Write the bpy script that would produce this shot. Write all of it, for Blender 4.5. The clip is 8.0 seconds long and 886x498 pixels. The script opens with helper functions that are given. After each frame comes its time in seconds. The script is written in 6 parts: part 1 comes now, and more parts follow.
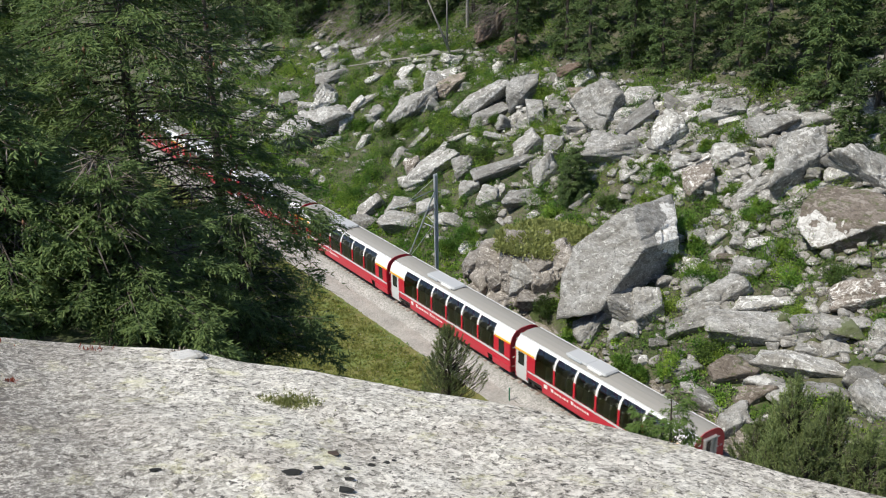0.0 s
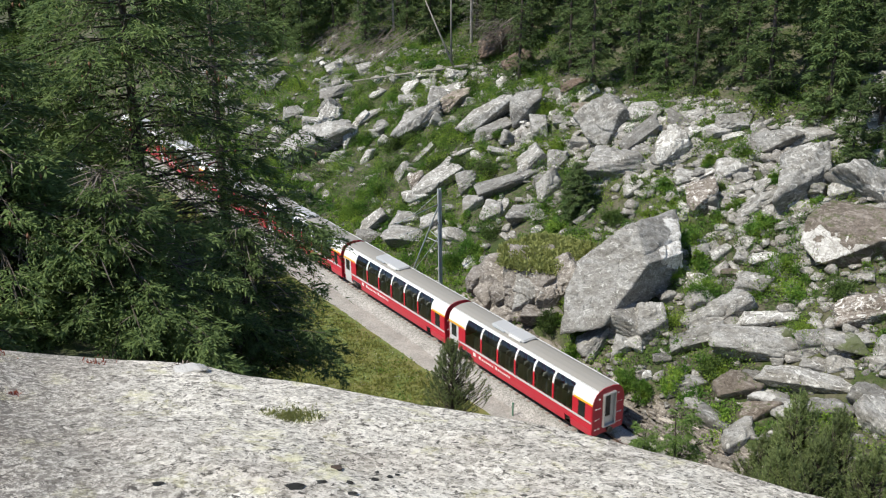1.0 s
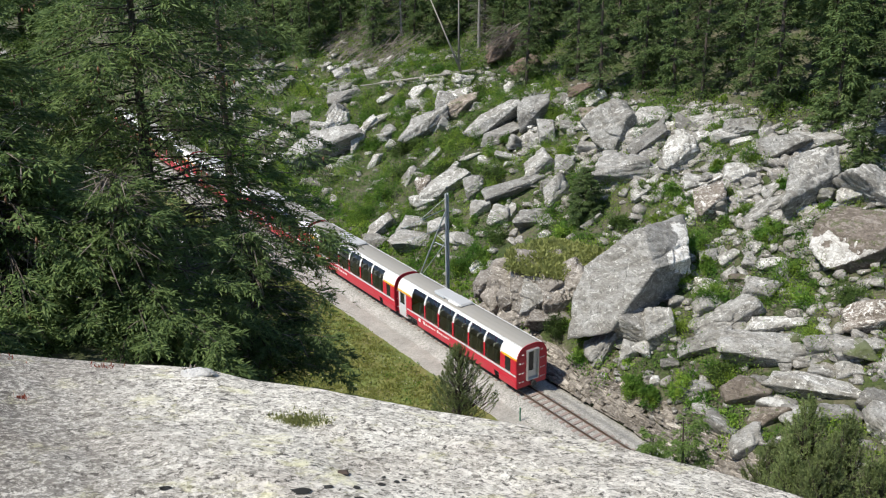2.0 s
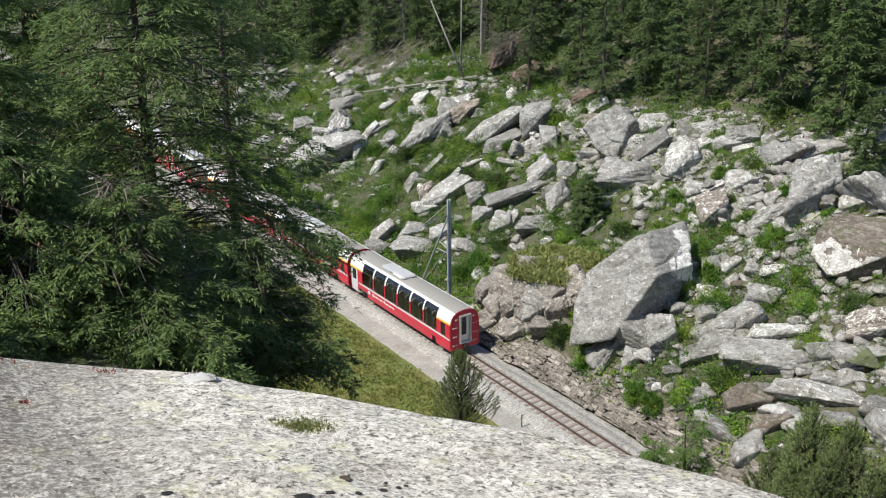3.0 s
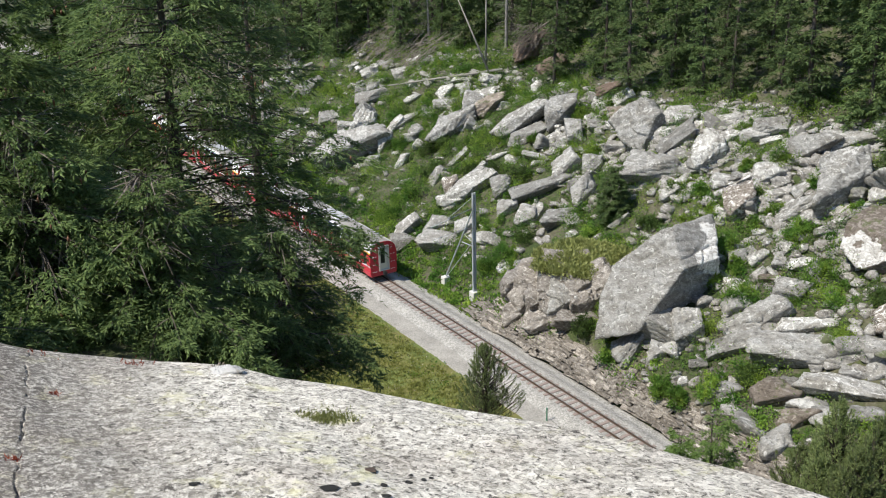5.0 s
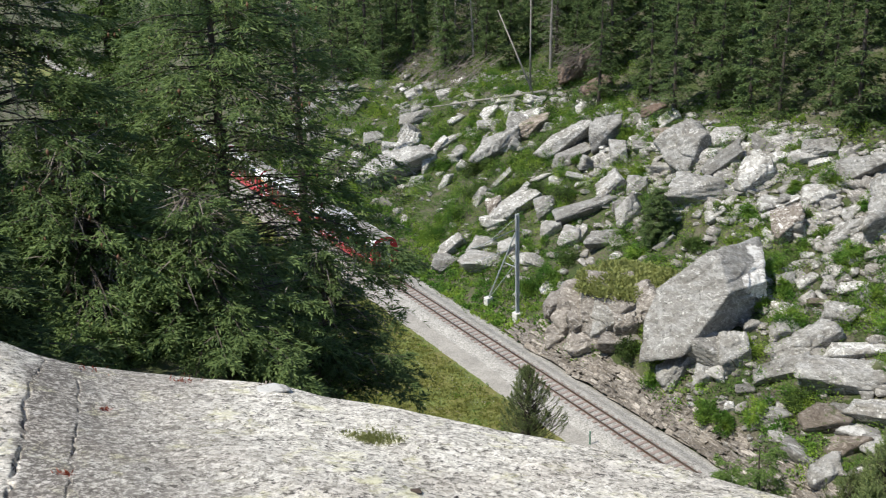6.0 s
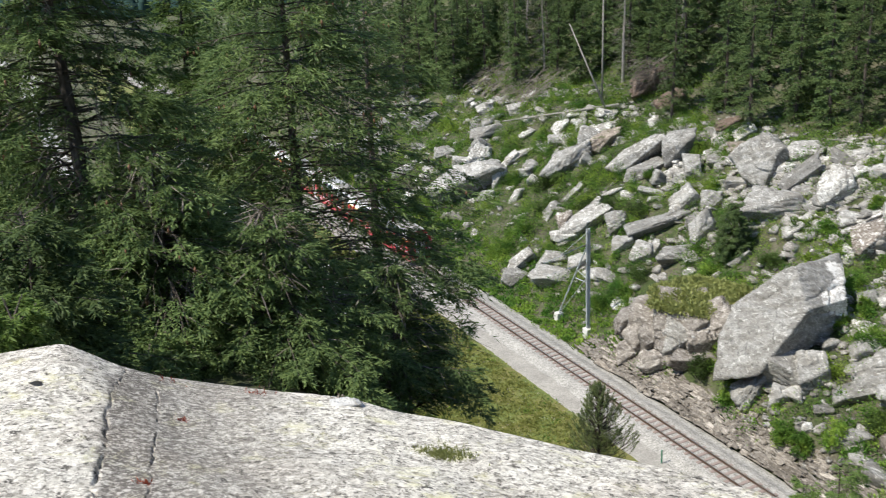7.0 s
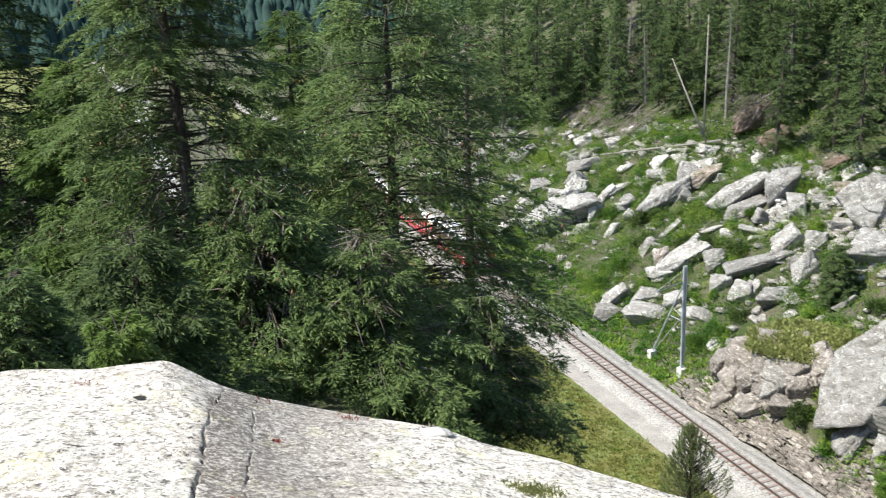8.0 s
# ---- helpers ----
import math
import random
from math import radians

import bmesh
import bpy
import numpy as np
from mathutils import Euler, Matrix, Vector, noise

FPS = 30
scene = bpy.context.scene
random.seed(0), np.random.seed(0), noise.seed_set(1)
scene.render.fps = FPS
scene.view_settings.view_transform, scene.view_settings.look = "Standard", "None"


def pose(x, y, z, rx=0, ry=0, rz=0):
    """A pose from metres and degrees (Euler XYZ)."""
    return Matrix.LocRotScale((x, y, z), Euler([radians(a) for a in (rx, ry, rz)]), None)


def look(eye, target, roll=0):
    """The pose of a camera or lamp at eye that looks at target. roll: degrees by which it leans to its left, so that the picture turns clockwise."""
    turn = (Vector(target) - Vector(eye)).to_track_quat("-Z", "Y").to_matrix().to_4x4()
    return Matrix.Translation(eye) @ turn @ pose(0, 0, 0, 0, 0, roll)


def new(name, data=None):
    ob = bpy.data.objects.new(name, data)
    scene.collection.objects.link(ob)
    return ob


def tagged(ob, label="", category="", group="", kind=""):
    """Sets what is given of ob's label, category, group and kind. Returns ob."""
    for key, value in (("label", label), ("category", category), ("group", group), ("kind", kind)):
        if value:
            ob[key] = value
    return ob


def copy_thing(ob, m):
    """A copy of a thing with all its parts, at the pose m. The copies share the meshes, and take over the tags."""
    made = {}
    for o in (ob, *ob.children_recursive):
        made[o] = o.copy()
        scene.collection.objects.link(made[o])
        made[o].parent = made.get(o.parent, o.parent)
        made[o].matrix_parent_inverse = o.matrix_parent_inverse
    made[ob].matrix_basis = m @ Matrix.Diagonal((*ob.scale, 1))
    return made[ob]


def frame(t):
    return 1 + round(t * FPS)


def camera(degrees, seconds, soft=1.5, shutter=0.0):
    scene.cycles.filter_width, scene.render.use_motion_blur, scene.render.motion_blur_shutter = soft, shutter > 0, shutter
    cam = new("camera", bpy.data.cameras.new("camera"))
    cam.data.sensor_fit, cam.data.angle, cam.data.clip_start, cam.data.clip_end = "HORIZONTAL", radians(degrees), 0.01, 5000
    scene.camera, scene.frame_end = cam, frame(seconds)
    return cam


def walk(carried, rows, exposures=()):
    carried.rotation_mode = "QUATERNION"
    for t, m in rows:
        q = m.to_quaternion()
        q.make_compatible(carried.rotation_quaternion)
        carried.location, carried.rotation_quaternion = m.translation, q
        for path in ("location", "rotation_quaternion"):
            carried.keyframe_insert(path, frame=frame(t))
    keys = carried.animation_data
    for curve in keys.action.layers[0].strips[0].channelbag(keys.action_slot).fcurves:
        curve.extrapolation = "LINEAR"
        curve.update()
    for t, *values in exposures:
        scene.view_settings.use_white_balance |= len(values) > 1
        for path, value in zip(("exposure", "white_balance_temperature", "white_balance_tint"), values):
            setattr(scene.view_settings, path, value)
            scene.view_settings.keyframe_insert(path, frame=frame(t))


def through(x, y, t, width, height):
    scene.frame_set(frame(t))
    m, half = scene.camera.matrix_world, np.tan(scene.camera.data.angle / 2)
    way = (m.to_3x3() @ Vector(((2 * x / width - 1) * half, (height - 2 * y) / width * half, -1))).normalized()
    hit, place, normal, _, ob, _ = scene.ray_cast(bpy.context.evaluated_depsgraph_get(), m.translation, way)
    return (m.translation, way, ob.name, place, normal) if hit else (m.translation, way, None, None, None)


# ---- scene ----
cam = camera(50.4, 8.0, soft=1.1, shutter=0.4)
PATH = [
    (0, pose(0.007, 0.003, 33.614, 68.10, 0.65, -0.26)),
    (0.5, pose(0.006, 0.002, 33.613, 68.44, 0.54, -0.18)),
    (1, pose(0.006, 0.002, 33.611, 68.99, 0.62, -0.01)),
    (1.5, pose(0.008, 0.002, 33.613, 69.11, 0.80, 0.29)),
    (3, pose(0.004, 0.002, 33.611, 69.65, 0.60, 0.60)),
    (3.5, pose(0.006, 0.002, 33.611, 69.43, 1.30, 0.89)),
    (4, pose(0.006, 0.002, 33.611, 68.62, 1.11, 1.66)),
    (5.5, pose(0.000, 0.000, 33.607, 69.92, 1.54, 2.51)),
    (6, pose(-0.013, -0.000, 33.609, 70.60, 1.67, 4.60)),
    (6.5, pose(-0.019, -0.001, 33.612, 71.10, 1.90, 6.48)),
    (7, pose(-0.025, -0.000, 33.618, 71.62, 2.69, 8.74)),
    (7.5, pose(-0.035, -0.003, 33.623, 72.82, 2.61, 11.95)),
    (8, pose(-0.043, -0.006, 33.628, 73.73, 2.40, 14.76)),
]
walk(cam, PATH, ((0.0, 0.31), (1.5, 0.38), (4.0, 0.43), (5.5, 0.45), (7.0, 0.56), (8.0, 0.91)))

# ---- light ----
SUN_AZ, SUN_EL = 238.0, 54.0   # compass bearing (from +y towards +x) and height of the sun
world = bpy.data.worlds.new("sky")
scene.world = world
world.use_nodes = True
wn = world.node_tree
sky = wn.nodes.new("ShaderNodeTexSky")
sky.sky_type = 'NISHITA'
sky.sun_disc = False
sky.sun_elevation = radians(SUN_EL)
sky.sun_rotation = radians(SUN_AZ)
sky.altitude = 1800
wn.links.new(sky.outputs[0], wn.nodes["Background"].inputs[0])
wn.nodes["Background"].inputs[1].default_value = 0.14
sun_data = bpy.data.lights.new("sun", 'SUN')
sun_data.energy, sun_data.angle, sun_data.color = 4.5, radians(0.55), (1.0, 0.94, 0.82)
sun = new("sun", sun_data)
to_sun = Vector((math.sin(radians(SUN_AZ)) * math.cos(radians(SUN_EL)), math.cos(radians(SUN_AZ)) * math.cos(radians(SUN_EL)), math.sin(radians(SUN_EL))))
sun.matrix_world = look(to_sun * 200, (0, 0, 0))

# ---- plan: s runs along the track, away from the camera; c across it, to the far hillside ----
TRACK_AZ, TRACK_OFF = radians(-34.65), 38.44
UX, UY = math.sin(TRACK_AZ), math.cos(TRACK_AZ)
NX, NY = UY, -UX
EYE_Z = 33.61
rng = np.random.default_rng(7)


def plan(s, c, z=0.0):
    return Vector((UX * s + NX * (c + TRACK_OFF), UY * s + NY * (c + TRACK_OFF), z))


def step(a, b, x):
    x = np.clip((x - a) / (b - a), 0, 1)
    return x * x * (3 - 2 * x)


def wobble(x, y, scale, seed=0.0):
    """Cheap smooth relief, about -1 to 1."""
    a, b = x / scale + seed, y / scale - 0.7 * seed
    return (np.sin(a * 1.9 + 1.3 * np.sin(b * 1.3 + seed)) + np.sin(b * 2.3 + 1.1 * np.sin(a * 1.7 - seed)) + 0.6 * np.sin(2.9 * (a + b) + 2.0 * np.sin(a - b))) / 2.6


def solid_noise(p, seed=0):
    """Smooth value noise in space, 0 to 1, for an array of points."""
    i = np.floor(p).astype(np.int64)
    f = p - i
    f = f * f * (3 - 2 * f)
    out = 0.0
    for dx in (0, 1):
        for dy in (0, 1):
            for dz in (0, 1):
                h = ((i[:, 0] + dx) * 374761393 + (i[:, 1] + dy) * 668265263 + (i[:, 2] + dz) * 1274126177 + seed * 974634777) & 0xFFFFFFFF
                h = ((h ^ (h >> 13)) * 1103515245) & 0xFFFFFFFF
                h = (h ^ (h >> 16)) & 0xFFFF
                w = (f[:, 0] if dx else 1 - f[:, 0]) * (f[:, 1] if dy else 1 - f[:, 1]) * (f[:, 2] if dz else 1 - f[:, 2])
                out = out + w * h / 65535.0
    return out


def rugged(p, octaves=4, seed=0):
    total, amp = 0.0, 0.5
    for k in range(octaves):
        total = total + amp * (1 - np.abs(2 * solid_noise(p * 2 ** k, seed + k) - 1))
        amp *= 0.5
    return total


def ground_height(s, c, rough=True):
    s, c = np.asarray(s, float), np.asarray(c, float)
    d = -c
    far = -0.15 - 0.3 * step(1.35, 2.0, c) + 1.9 * (1 - 0.75 * step(56, 66, s)) * step(2.5, 5.2, c)
    rise = np.where(c < 60, 0.52 * (c - 4.5), 0.52 * 55.5 + 0.62 * (c - 60))
    far = far + np.where(c > 4.5, rise, 0) * (1 - 0.97 * step(165, 300, s - 0.5 * np.clip(c, 0, 200)))
    near = -0.15 - 0.3 * step(1.35, 2.0, d) - 0.25 * step(4, 13, d)
    hill = 13 * step(13, 30, d) + 15 * step(25, 36, d) - 12 * step(60, 200, d)
    near = near + hill * (1 - step(30, 85, s + 0.25 * np.clip(d - 13, 0, 100))) - 3 * step(60, 160, s) * step(14, 40, d)
    z = np.where(c >= 0, far, near)
    if rough:
        k = step(4.5, 9, c) + step(4.2, 9, d) * 0.35
        z = z + k * (0.55 * wobble(s, c, 7.0) + 0.25 * wobble(s, c, 2.3, 3.1))
    x, y = UX * s + NX * (c + TRACK_OFF), UY * s + NY * (c + TRACK_OFF)
    dist = np.hypot(x, y)
    z = z - 0.22 * (np.abs(c) < 4.4)
    z = z - 4.5 * (1 - step(3.5, 9, dist))
    return z + 230 * step(480, 1500, dist) * (1 + 0.25 * np.sin(np.arctan2(x, y) * 7))


def on_ground(s, c, sink=0.0):
    return plan(s, c, float(ground_height(s, c)) - sink)


# ---- mesh helpers ----
def raw_mesh(name, verts, faces, material, smooth=False):
    verts, faces = np.asarray(verts, np.float32).reshape(-1, 3), np.asarray(faces, np.int32)
    n, k = faces.shape
    me = bpy.data.meshes.new(name)
    me.vertices.add(len(verts))
    me.vertices.foreach_set("co", verts.ravel())
    me.loops.add(n * k)
    me.loops.foreach_set("vertex_index", faces.ravel())
    me.polygons.add(n)
    me.polygons.foreach_set("loop_start", np.arange(0, n * k, k, dtype=np.int32))
    if smooth:
        me.polygons.foreach_set("use_smooth", np.ones(n, dtype=bool))
    me.materials.append(material)
    me.update(calc_edges=True)
    return me


def hold(name, label, category, m=None, group="", kind=""):
    """An Empty that carries the parts of a thing."""
    ob = tagged(new(name), label, category, group, kind)
    if m is not None:
        ob.matrix_basis = m
    return ob


def put(name, me, parent=None, m=None, label=""):
    ob = new(name, me)
    if parent is not None:
        ob.parent = parent
    if m is not None:
        ob.matrix_basis = m
    return tagged(ob, label) if label else ob


def part(name, bm, material, parent=None, label="", smooth=False):
    me = bpy.data.meshes.new(name)
    bm.normal_update()
    bm.to_mesh(me)
    bm.free()
    me.materials.append(material)
    if smooth:
        me.polygons.foreach_set("use_smooth", np.ones(len(me.polygons), dtype=bool))
    return put(name, me, parent, None, label)


def box(bm, x0, x1, y0, y1, z0, z1, bevel=0.0):
    m = Matrix.Translation(((x0 + x1) / 2, (y0 + y1) / 2, (z0 + z1) / 2)) @ Matrix.Diagonal((x1 - x0, y1 - y0, z1 - z0, 1))
    r = bmesh.ops.create_cube(bm, size=1, matrix=m)
    if bevel:
        es = list({e for v in r["verts"] for e in v.link_edges})
        bmesh.ops.bevel(bm, geom=es, offset=bevel, segments=1, affect='EDGES')
    return bm


def rod(bm, a, b, r0, r1=None, sides=8):
    a, b = Vector(a), Vector(b)
    m = Matrix.Translation((a + b) / 2) @ (b - a).to_track_quat("Z", "Y").to_matrix().to_4x4()
    bmesh.ops.create_cone(bm, cap_ends=True, segments=sides, radius1=r0, radius2=r0 if r1 is None else r1, depth=(b - a).length, matrix=m)
    return bm


# ---- materials ----
def material(name):
    m = bpy.data.materials.new(name)
    m.use_nodes = True
    nt = m.node_tree
    return m, nt, nt.nodes["Principled BSDF"]


def link(nt, a, b):
    nt.links.new(a, b)


def coords(nt, scale=(1, 1, 1), where="Object"):
    tc, mp = nt.nodes.new("ShaderNodeTexCoord"), nt.nodes.new("ShaderNodeMapping")
    link(nt, tc.outputs[where], mp.inputs[0])
    mp.inputs["Scale"].default_value = scale
    return mp.outputs[0]


def noise_tex(nt, vec, scale, detail=6, rough=0.6, distort=0.0):
    n = nt.nodes.new("ShaderNodeTexNoise")
    link(nt, vec, n.inputs["Vector"])
    n.inputs["Scale"].default_value, n.inputs["Detail"].default_value = scale, detail
    n.inputs["Roughness"].default_value, n.inputs["Distortion"].default_value = rough, distort
    return n.outputs[0]


def noise_col(nt, vec, scale):
    n = nt.nodes.new("ShaderNodeTexNoise")
    link(nt, vec, n.inputs["Vector"])
    n.inputs["Scale"].default_value = scale
    return n.outputs[1]


def cells(nt, vec, scale, feature='F1', rand=1.0):
    n = nt.nodes.new("ShaderNodeTexVoronoi")
    n.feature = feature
    link(nt, vec, n.inputs["Vector"])
    n.inputs["Scale"].default_value = scale
    n.inputs["Randomness"].default_value = rand
    return n.outputs


def ramp(nt, fac, *stops):
    r = nt.nodes.new("ShaderNodeValToRGB")
    link(nt, fac, r.inputs[0])
    els = r.color_ramp.elements
    while len(els) < len(stops):
        els.new(0.5)
    for e, (p, col) in zip(els, stops):
        e.position = p
        e.color = (*col, 1) if len(col) == 3 else col
    return r.outputs[0]


def grey(v):
    return (v, v, v)


def mix(nt, fac, a, b, mode='MIX'):
    n = nt.nodes.new("ShaderNodeMix")
    n.data_type, n.blend_type = 'RGBA', mode
    for sock, v in ((n.inputs[0], fac), (n.inputs[6], a), (n.inputs[7], b)):
        if isinstance(v, (int, float)):
            sock.default_value = v
        elif isinstance(v, tuple):
            sock.default_value = (*v, 1)
        else:
            link(nt, v, sock)
    return n.outputs[2]


def bump(nt, bsdf, height, strength=0.5, dist=0.02):
    b = nt.nodes.new("ShaderNodeBump")
    b.inputs["Strength"].default_value, b.inputs["Distance"].default_value = strength, dist
    link(nt, height, b.inputs["Height"])
    link(nt, b.outputs[0], bsdf.inputs["Normal"])


def random_of(nt, island=False):
    if island:
        return nt.nodes.new("ShaderNodeNewGeometry").outputs["Random Per Island"]
    return nt.nodes.new("ShaderNodeObjectInfo").outputs["Random"]


def paint(name, col, rough=0.35, metal=0.0, dirt=0.12, scale=1.2):
    """Plain coachwork or enamel, a little dusty."""
    m, nt, b = material(name)
    v = coords(nt, (1, 1, 2.5))
    d = ramp(nt, noise_tex(nt, v, scale, 7, 0.65), (0.35, grey(0.0)), (0.75, grey(1.0)))
    dusty = tuple(c * 0.7 + 0.08 for c in col)
    f = nt.nodes.new("ShaderNodeMath")
    f.operation = 'MULTIPLY'
    link(nt, d, f.inputs[0])
    f.inputs[1].default_value = dirt * 3
    link(nt, mix(nt, f.outputs[0], col, dusty), b.inputs["Base Color"])
    b.inputs["Roughness"].default_value, b.inputs["Metallic"].default_value = rough, metal
    return m


def foliage(name, dark, light, through=0.25, brown=None, gloss=0.15, patchy=False):
    m, nt, b = material(name)
    r = random_of(nt, True)
    v = coords(nt)
    big = noise_tex(nt, v, 0.9, 3)
    tone = mix(nt, 0.5, r, big)
    stops = [(0.15, dark), (0.85, light)]
    if brown:
        stops = [(0.12, brown), (0.2, dark), (0.85, light)]
    col = ramp(nt, tone, *stops)
    if patchy:
        kinds = noise_tex(nt, v, 0.42, 4, 0.6, 0.8)
        col = mix(nt, 1.0, col, ramp(nt, kinds, (0.40, (0.42, 0.62, 0.5)), (0.5, (0.85, 0.95, 0.8)), (0.62, (1.3, 1.2, 0.9))), 'MULTIPLY')
    orand = nt.nodes.new("ShaderNodeHueSaturation")
    mr = nt.nodes.new("ShaderNodeMapRange")
    link(nt, random_of(nt), mr.inputs[0])
    mr.inputs[3].default_value, mr.inputs[4].default_value = 0.75, 1.25
    link(nt, mr.outputs[0], orand.inputs["Value"])
    link(nt, col, orand.inputs["Color"])
    link(nt, orand.outputs[0], b.inputs["Base Color"])
    b.inputs["Roughness"].default_value = 0.55
    b.inputs["Specular IOR Level"].default_value = gloss
    tr, mx = nt.nodes.new("ShaderNodeBsdfTranslucent"), nt.nodes.new("ShaderNodeMixShader")
    link(nt, orand.outputs[0], tr.inputs[0])
    mx.inputs[0].default_value = through
    link(nt, b.outputs[0], mx.inputs[1])
    link(nt, tr.outputs[0], mx.inputs[2])
    link(nt, mx.outputs[0], nt.nodes["Material Output"].inputs[0])
    return m


def granite(name, dark, mid, light, moss=0.0, white=0.55):
    """Broken gneiss: grey grain, pale lichen blotches, dark streaks."""
    m, nt, b = material(name)
    v = coords(nt, (1, 1, 1.6))
    info = nt.nodes.new("ShaderNodeObjectInfo")
    sh = nt.nodes.new("ShaderNodeVectorMath")
    sh.operation = 'MULTIPLY_ADD'
    sh.inputs[1].default_value = (1, 1, 1)
    sc = nt.nodes.new("ShaderNodeVectorMath")
    sc.operation = 'SCALE'
    sc.inputs[0].default_value = (37, 53, 71)
    link(nt, info.outputs["Random"], sc.inputs["Scale"])
    link(nt, v, sh.inputs[0])
    link(nt, sc.outputs[0], sh.inputs[2])
    v = sh.outputs[0]
    fine, grit = noise_tex(nt, v, 3.2, 10, 0.76, 0.8), noise_tex(nt, v, 11, 6, 0.7, 0.4)
    wide = noise_tex(nt, v, 0.55, 6, 0.62, 1.0)
    soft_mid = tuple(0.78 * m + 0.22 * k for m, k in zip(mid, light))
    col = ramp(nt, mix(nt, 0.35, fine, grit), (0.385, dark), (0.455, mid), (0.53, soft_mid), (0.615, light))
    col = mix(nt, ramp(nt, wide, (0.42, grey(0)), (0.58, grey(0.8))), col, mix(nt, 1.0, col, (0.58, 0.555, 0.52), 'MULTIPLY'))
    blot = noise_tex(nt, v, 1.25, 10, 0.7, 1.8)
    col = mix(nt, ramp(nt, blot, (white - 0.01, grey(0)), (white + 0.025, grey(0.92))), col, light)
    streak = noise_tex(nt, coords(nt, (2.2, 2.2, 0.5)), 1.6, 9, 0.74, 0.8)
    col = mix(nt, ramp(nt, streak, (0.36, grey(0.85)), (0.43, grey(0))), col, dark)
    tone = nt.nodes.new("ShaderNodeHueSaturation")
    mr = nt.nodes.new("ShaderNodeMapRange")
    link(nt, info.outputs["Random"], mr.inputs[0])
    mr.inputs[3].default_value, mr.inputs[4].default_value = 0.72, 1.2
    link(nt, mr.outputs[0], tone.inputs["Value"])
    link(nt, col, tone.inputs["Color"])
    col = tone.outputs[0]
    if moss:
        g = noise_tex(nt, v, 1.1, 6, 0.7)
        col = mix(nt, ramp(nt, g, (0.6 - moss * 0.2, grey(0)), (0.68 - moss * 0.2, grey(0.85))), col, (0.07, 0.09, 0.025))
    link(nt, col, b.inputs["Base Color"])
    b.inputs["Roughness"].default_value = 0.9
    crack = cells(nt, mix(nt, 0.12, v, noise_col(nt, v, 1.5)), 0.75, 'DISTANCE_TO_EDGE')[0]
    hgt = mix(nt, 0.1, fine, ramp(nt, crack, (0.0, grey(0)), (0.03, grey(1))))
    bump(nt, b, hgt, 0.8, 0.14)
    return m


M_ROCK = granite("gneiss", (0.075, 0.074, 0.07), (0.265, 0.262, 0.248), (0.56, 0.555, 0.53), white=0.59)
M_ROCK_WHITE = granite("pale_gneiss", (0.10, 0.098, 0.09), (0.33, 0.325, 0.305), (0.68, 0.675, 0.645), white=0.55)
M_ROCK_BROWN = granite("brown_gneiss", (0.10, 0.085, 0.07), (0.21, 0.175, 0.145), (0.36, 0.32, 0.28), moss=0.3)
M_BLEACHED = granite("bleached_gneiss", (0.30, 0.28, 0.25), (0.62, 0.60, 0.565), (0.86, 0.85, 0.82), white=0.5)
M_OUTCROP = granite("outcrop_gneiss", (0.06, 0.054, 0.048), (0.235, 0.212, 0.188), (0.46, 0.435, 0.40))
M_ROCK_SCREE = granite("scree_gneiss", (0.075, 0.07, 0.064), (0.25, 0.24, 0.222), (0.55, 0.54, 0.515), white=0.58)
M_ROCK_PATCH = granite("patched_gneiss", (0.09, 0.075, 0.06), (0.20, 0.165, 0.135), (0.74, 0.72, 0.68), white=0.55)
M_CONE = paint("spruce_cone_scales", (0.16, 0.075, 0.035), 0.7)
M_EARTH = granite("root_earth", (0.05, 0.036, 0.028), (0.155, 0.11, 0.085), (0.30, 0.25, 0.215), white=0.62)
M_ROCK_MOSS = granite("mossy_gneiss", (0.10, 0.10, 0.09), (0.25, 0.24, 0.22), (0.46, 0.45, 0.42), moss=0.7)
M_SLAB = granite("slab_stone", (0.075, 0.066, 0.056), (0.235, 0.21, 0.182), (0.43, 0.395, 0.35))
M_SPRUCE = foliage("spruce_needles", (0.038, 0.074, 0.030), (0.170, 0.238, 0.086), 0.35)
M_SPRUCE_NEAR = foliage("near_spruce_needles", (0.050, 0.093, 0.036), (0.215, 0.295, 0.105), 0.42)
M_YOUNG = foliage("larch_needles", (0.06, 0.115, 0.032), (0.18, 0.26, 0.075), 0.4)
M_SAPLING = foliage("fresh_larch_needles", (0.12, 0.21, 0.048), (0.27, 0.38, 0.105), 0.45)
M_PINE = foliage("pine_needles", (0.10, 0.145, 0.06), (0.30, 0.36, 0.15), 0.45)
M_SHRUB = foliage("shrub_leaves", (0.10, 0.18, 0.038), (0.265, 0.385, 0.085), 0.45, patchy=True)
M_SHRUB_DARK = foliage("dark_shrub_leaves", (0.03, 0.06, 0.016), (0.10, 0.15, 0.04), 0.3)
M_GRASS = foliage("grass_blades", (0.15, 0.18, 0.04), (0.34, 0.345, 0.11), 0.45)
# bluish tint stands for air haze over the distant trees
M_FAR_HAZED = foliage("hazed_far_conifers", (0.020, 0.044, 0.042), (0.052, 0.088, 0.076), 0.05, None, 0.0)
M_TURF = foliage("pale_turf_blades", (0.19, 0.22, 0.07), (0.36, 0.38, 0.15), 0.45)
M_FLOWER = foliage("pale_petals", (0.45, 0.36, 0.36), (0.75, 0.72, 0.66), 0.3)
M_DRY = foliage("dry_twigs", (0.10, 0.085, 0.07), (0.26, 0.23, 0.2), 0.0)


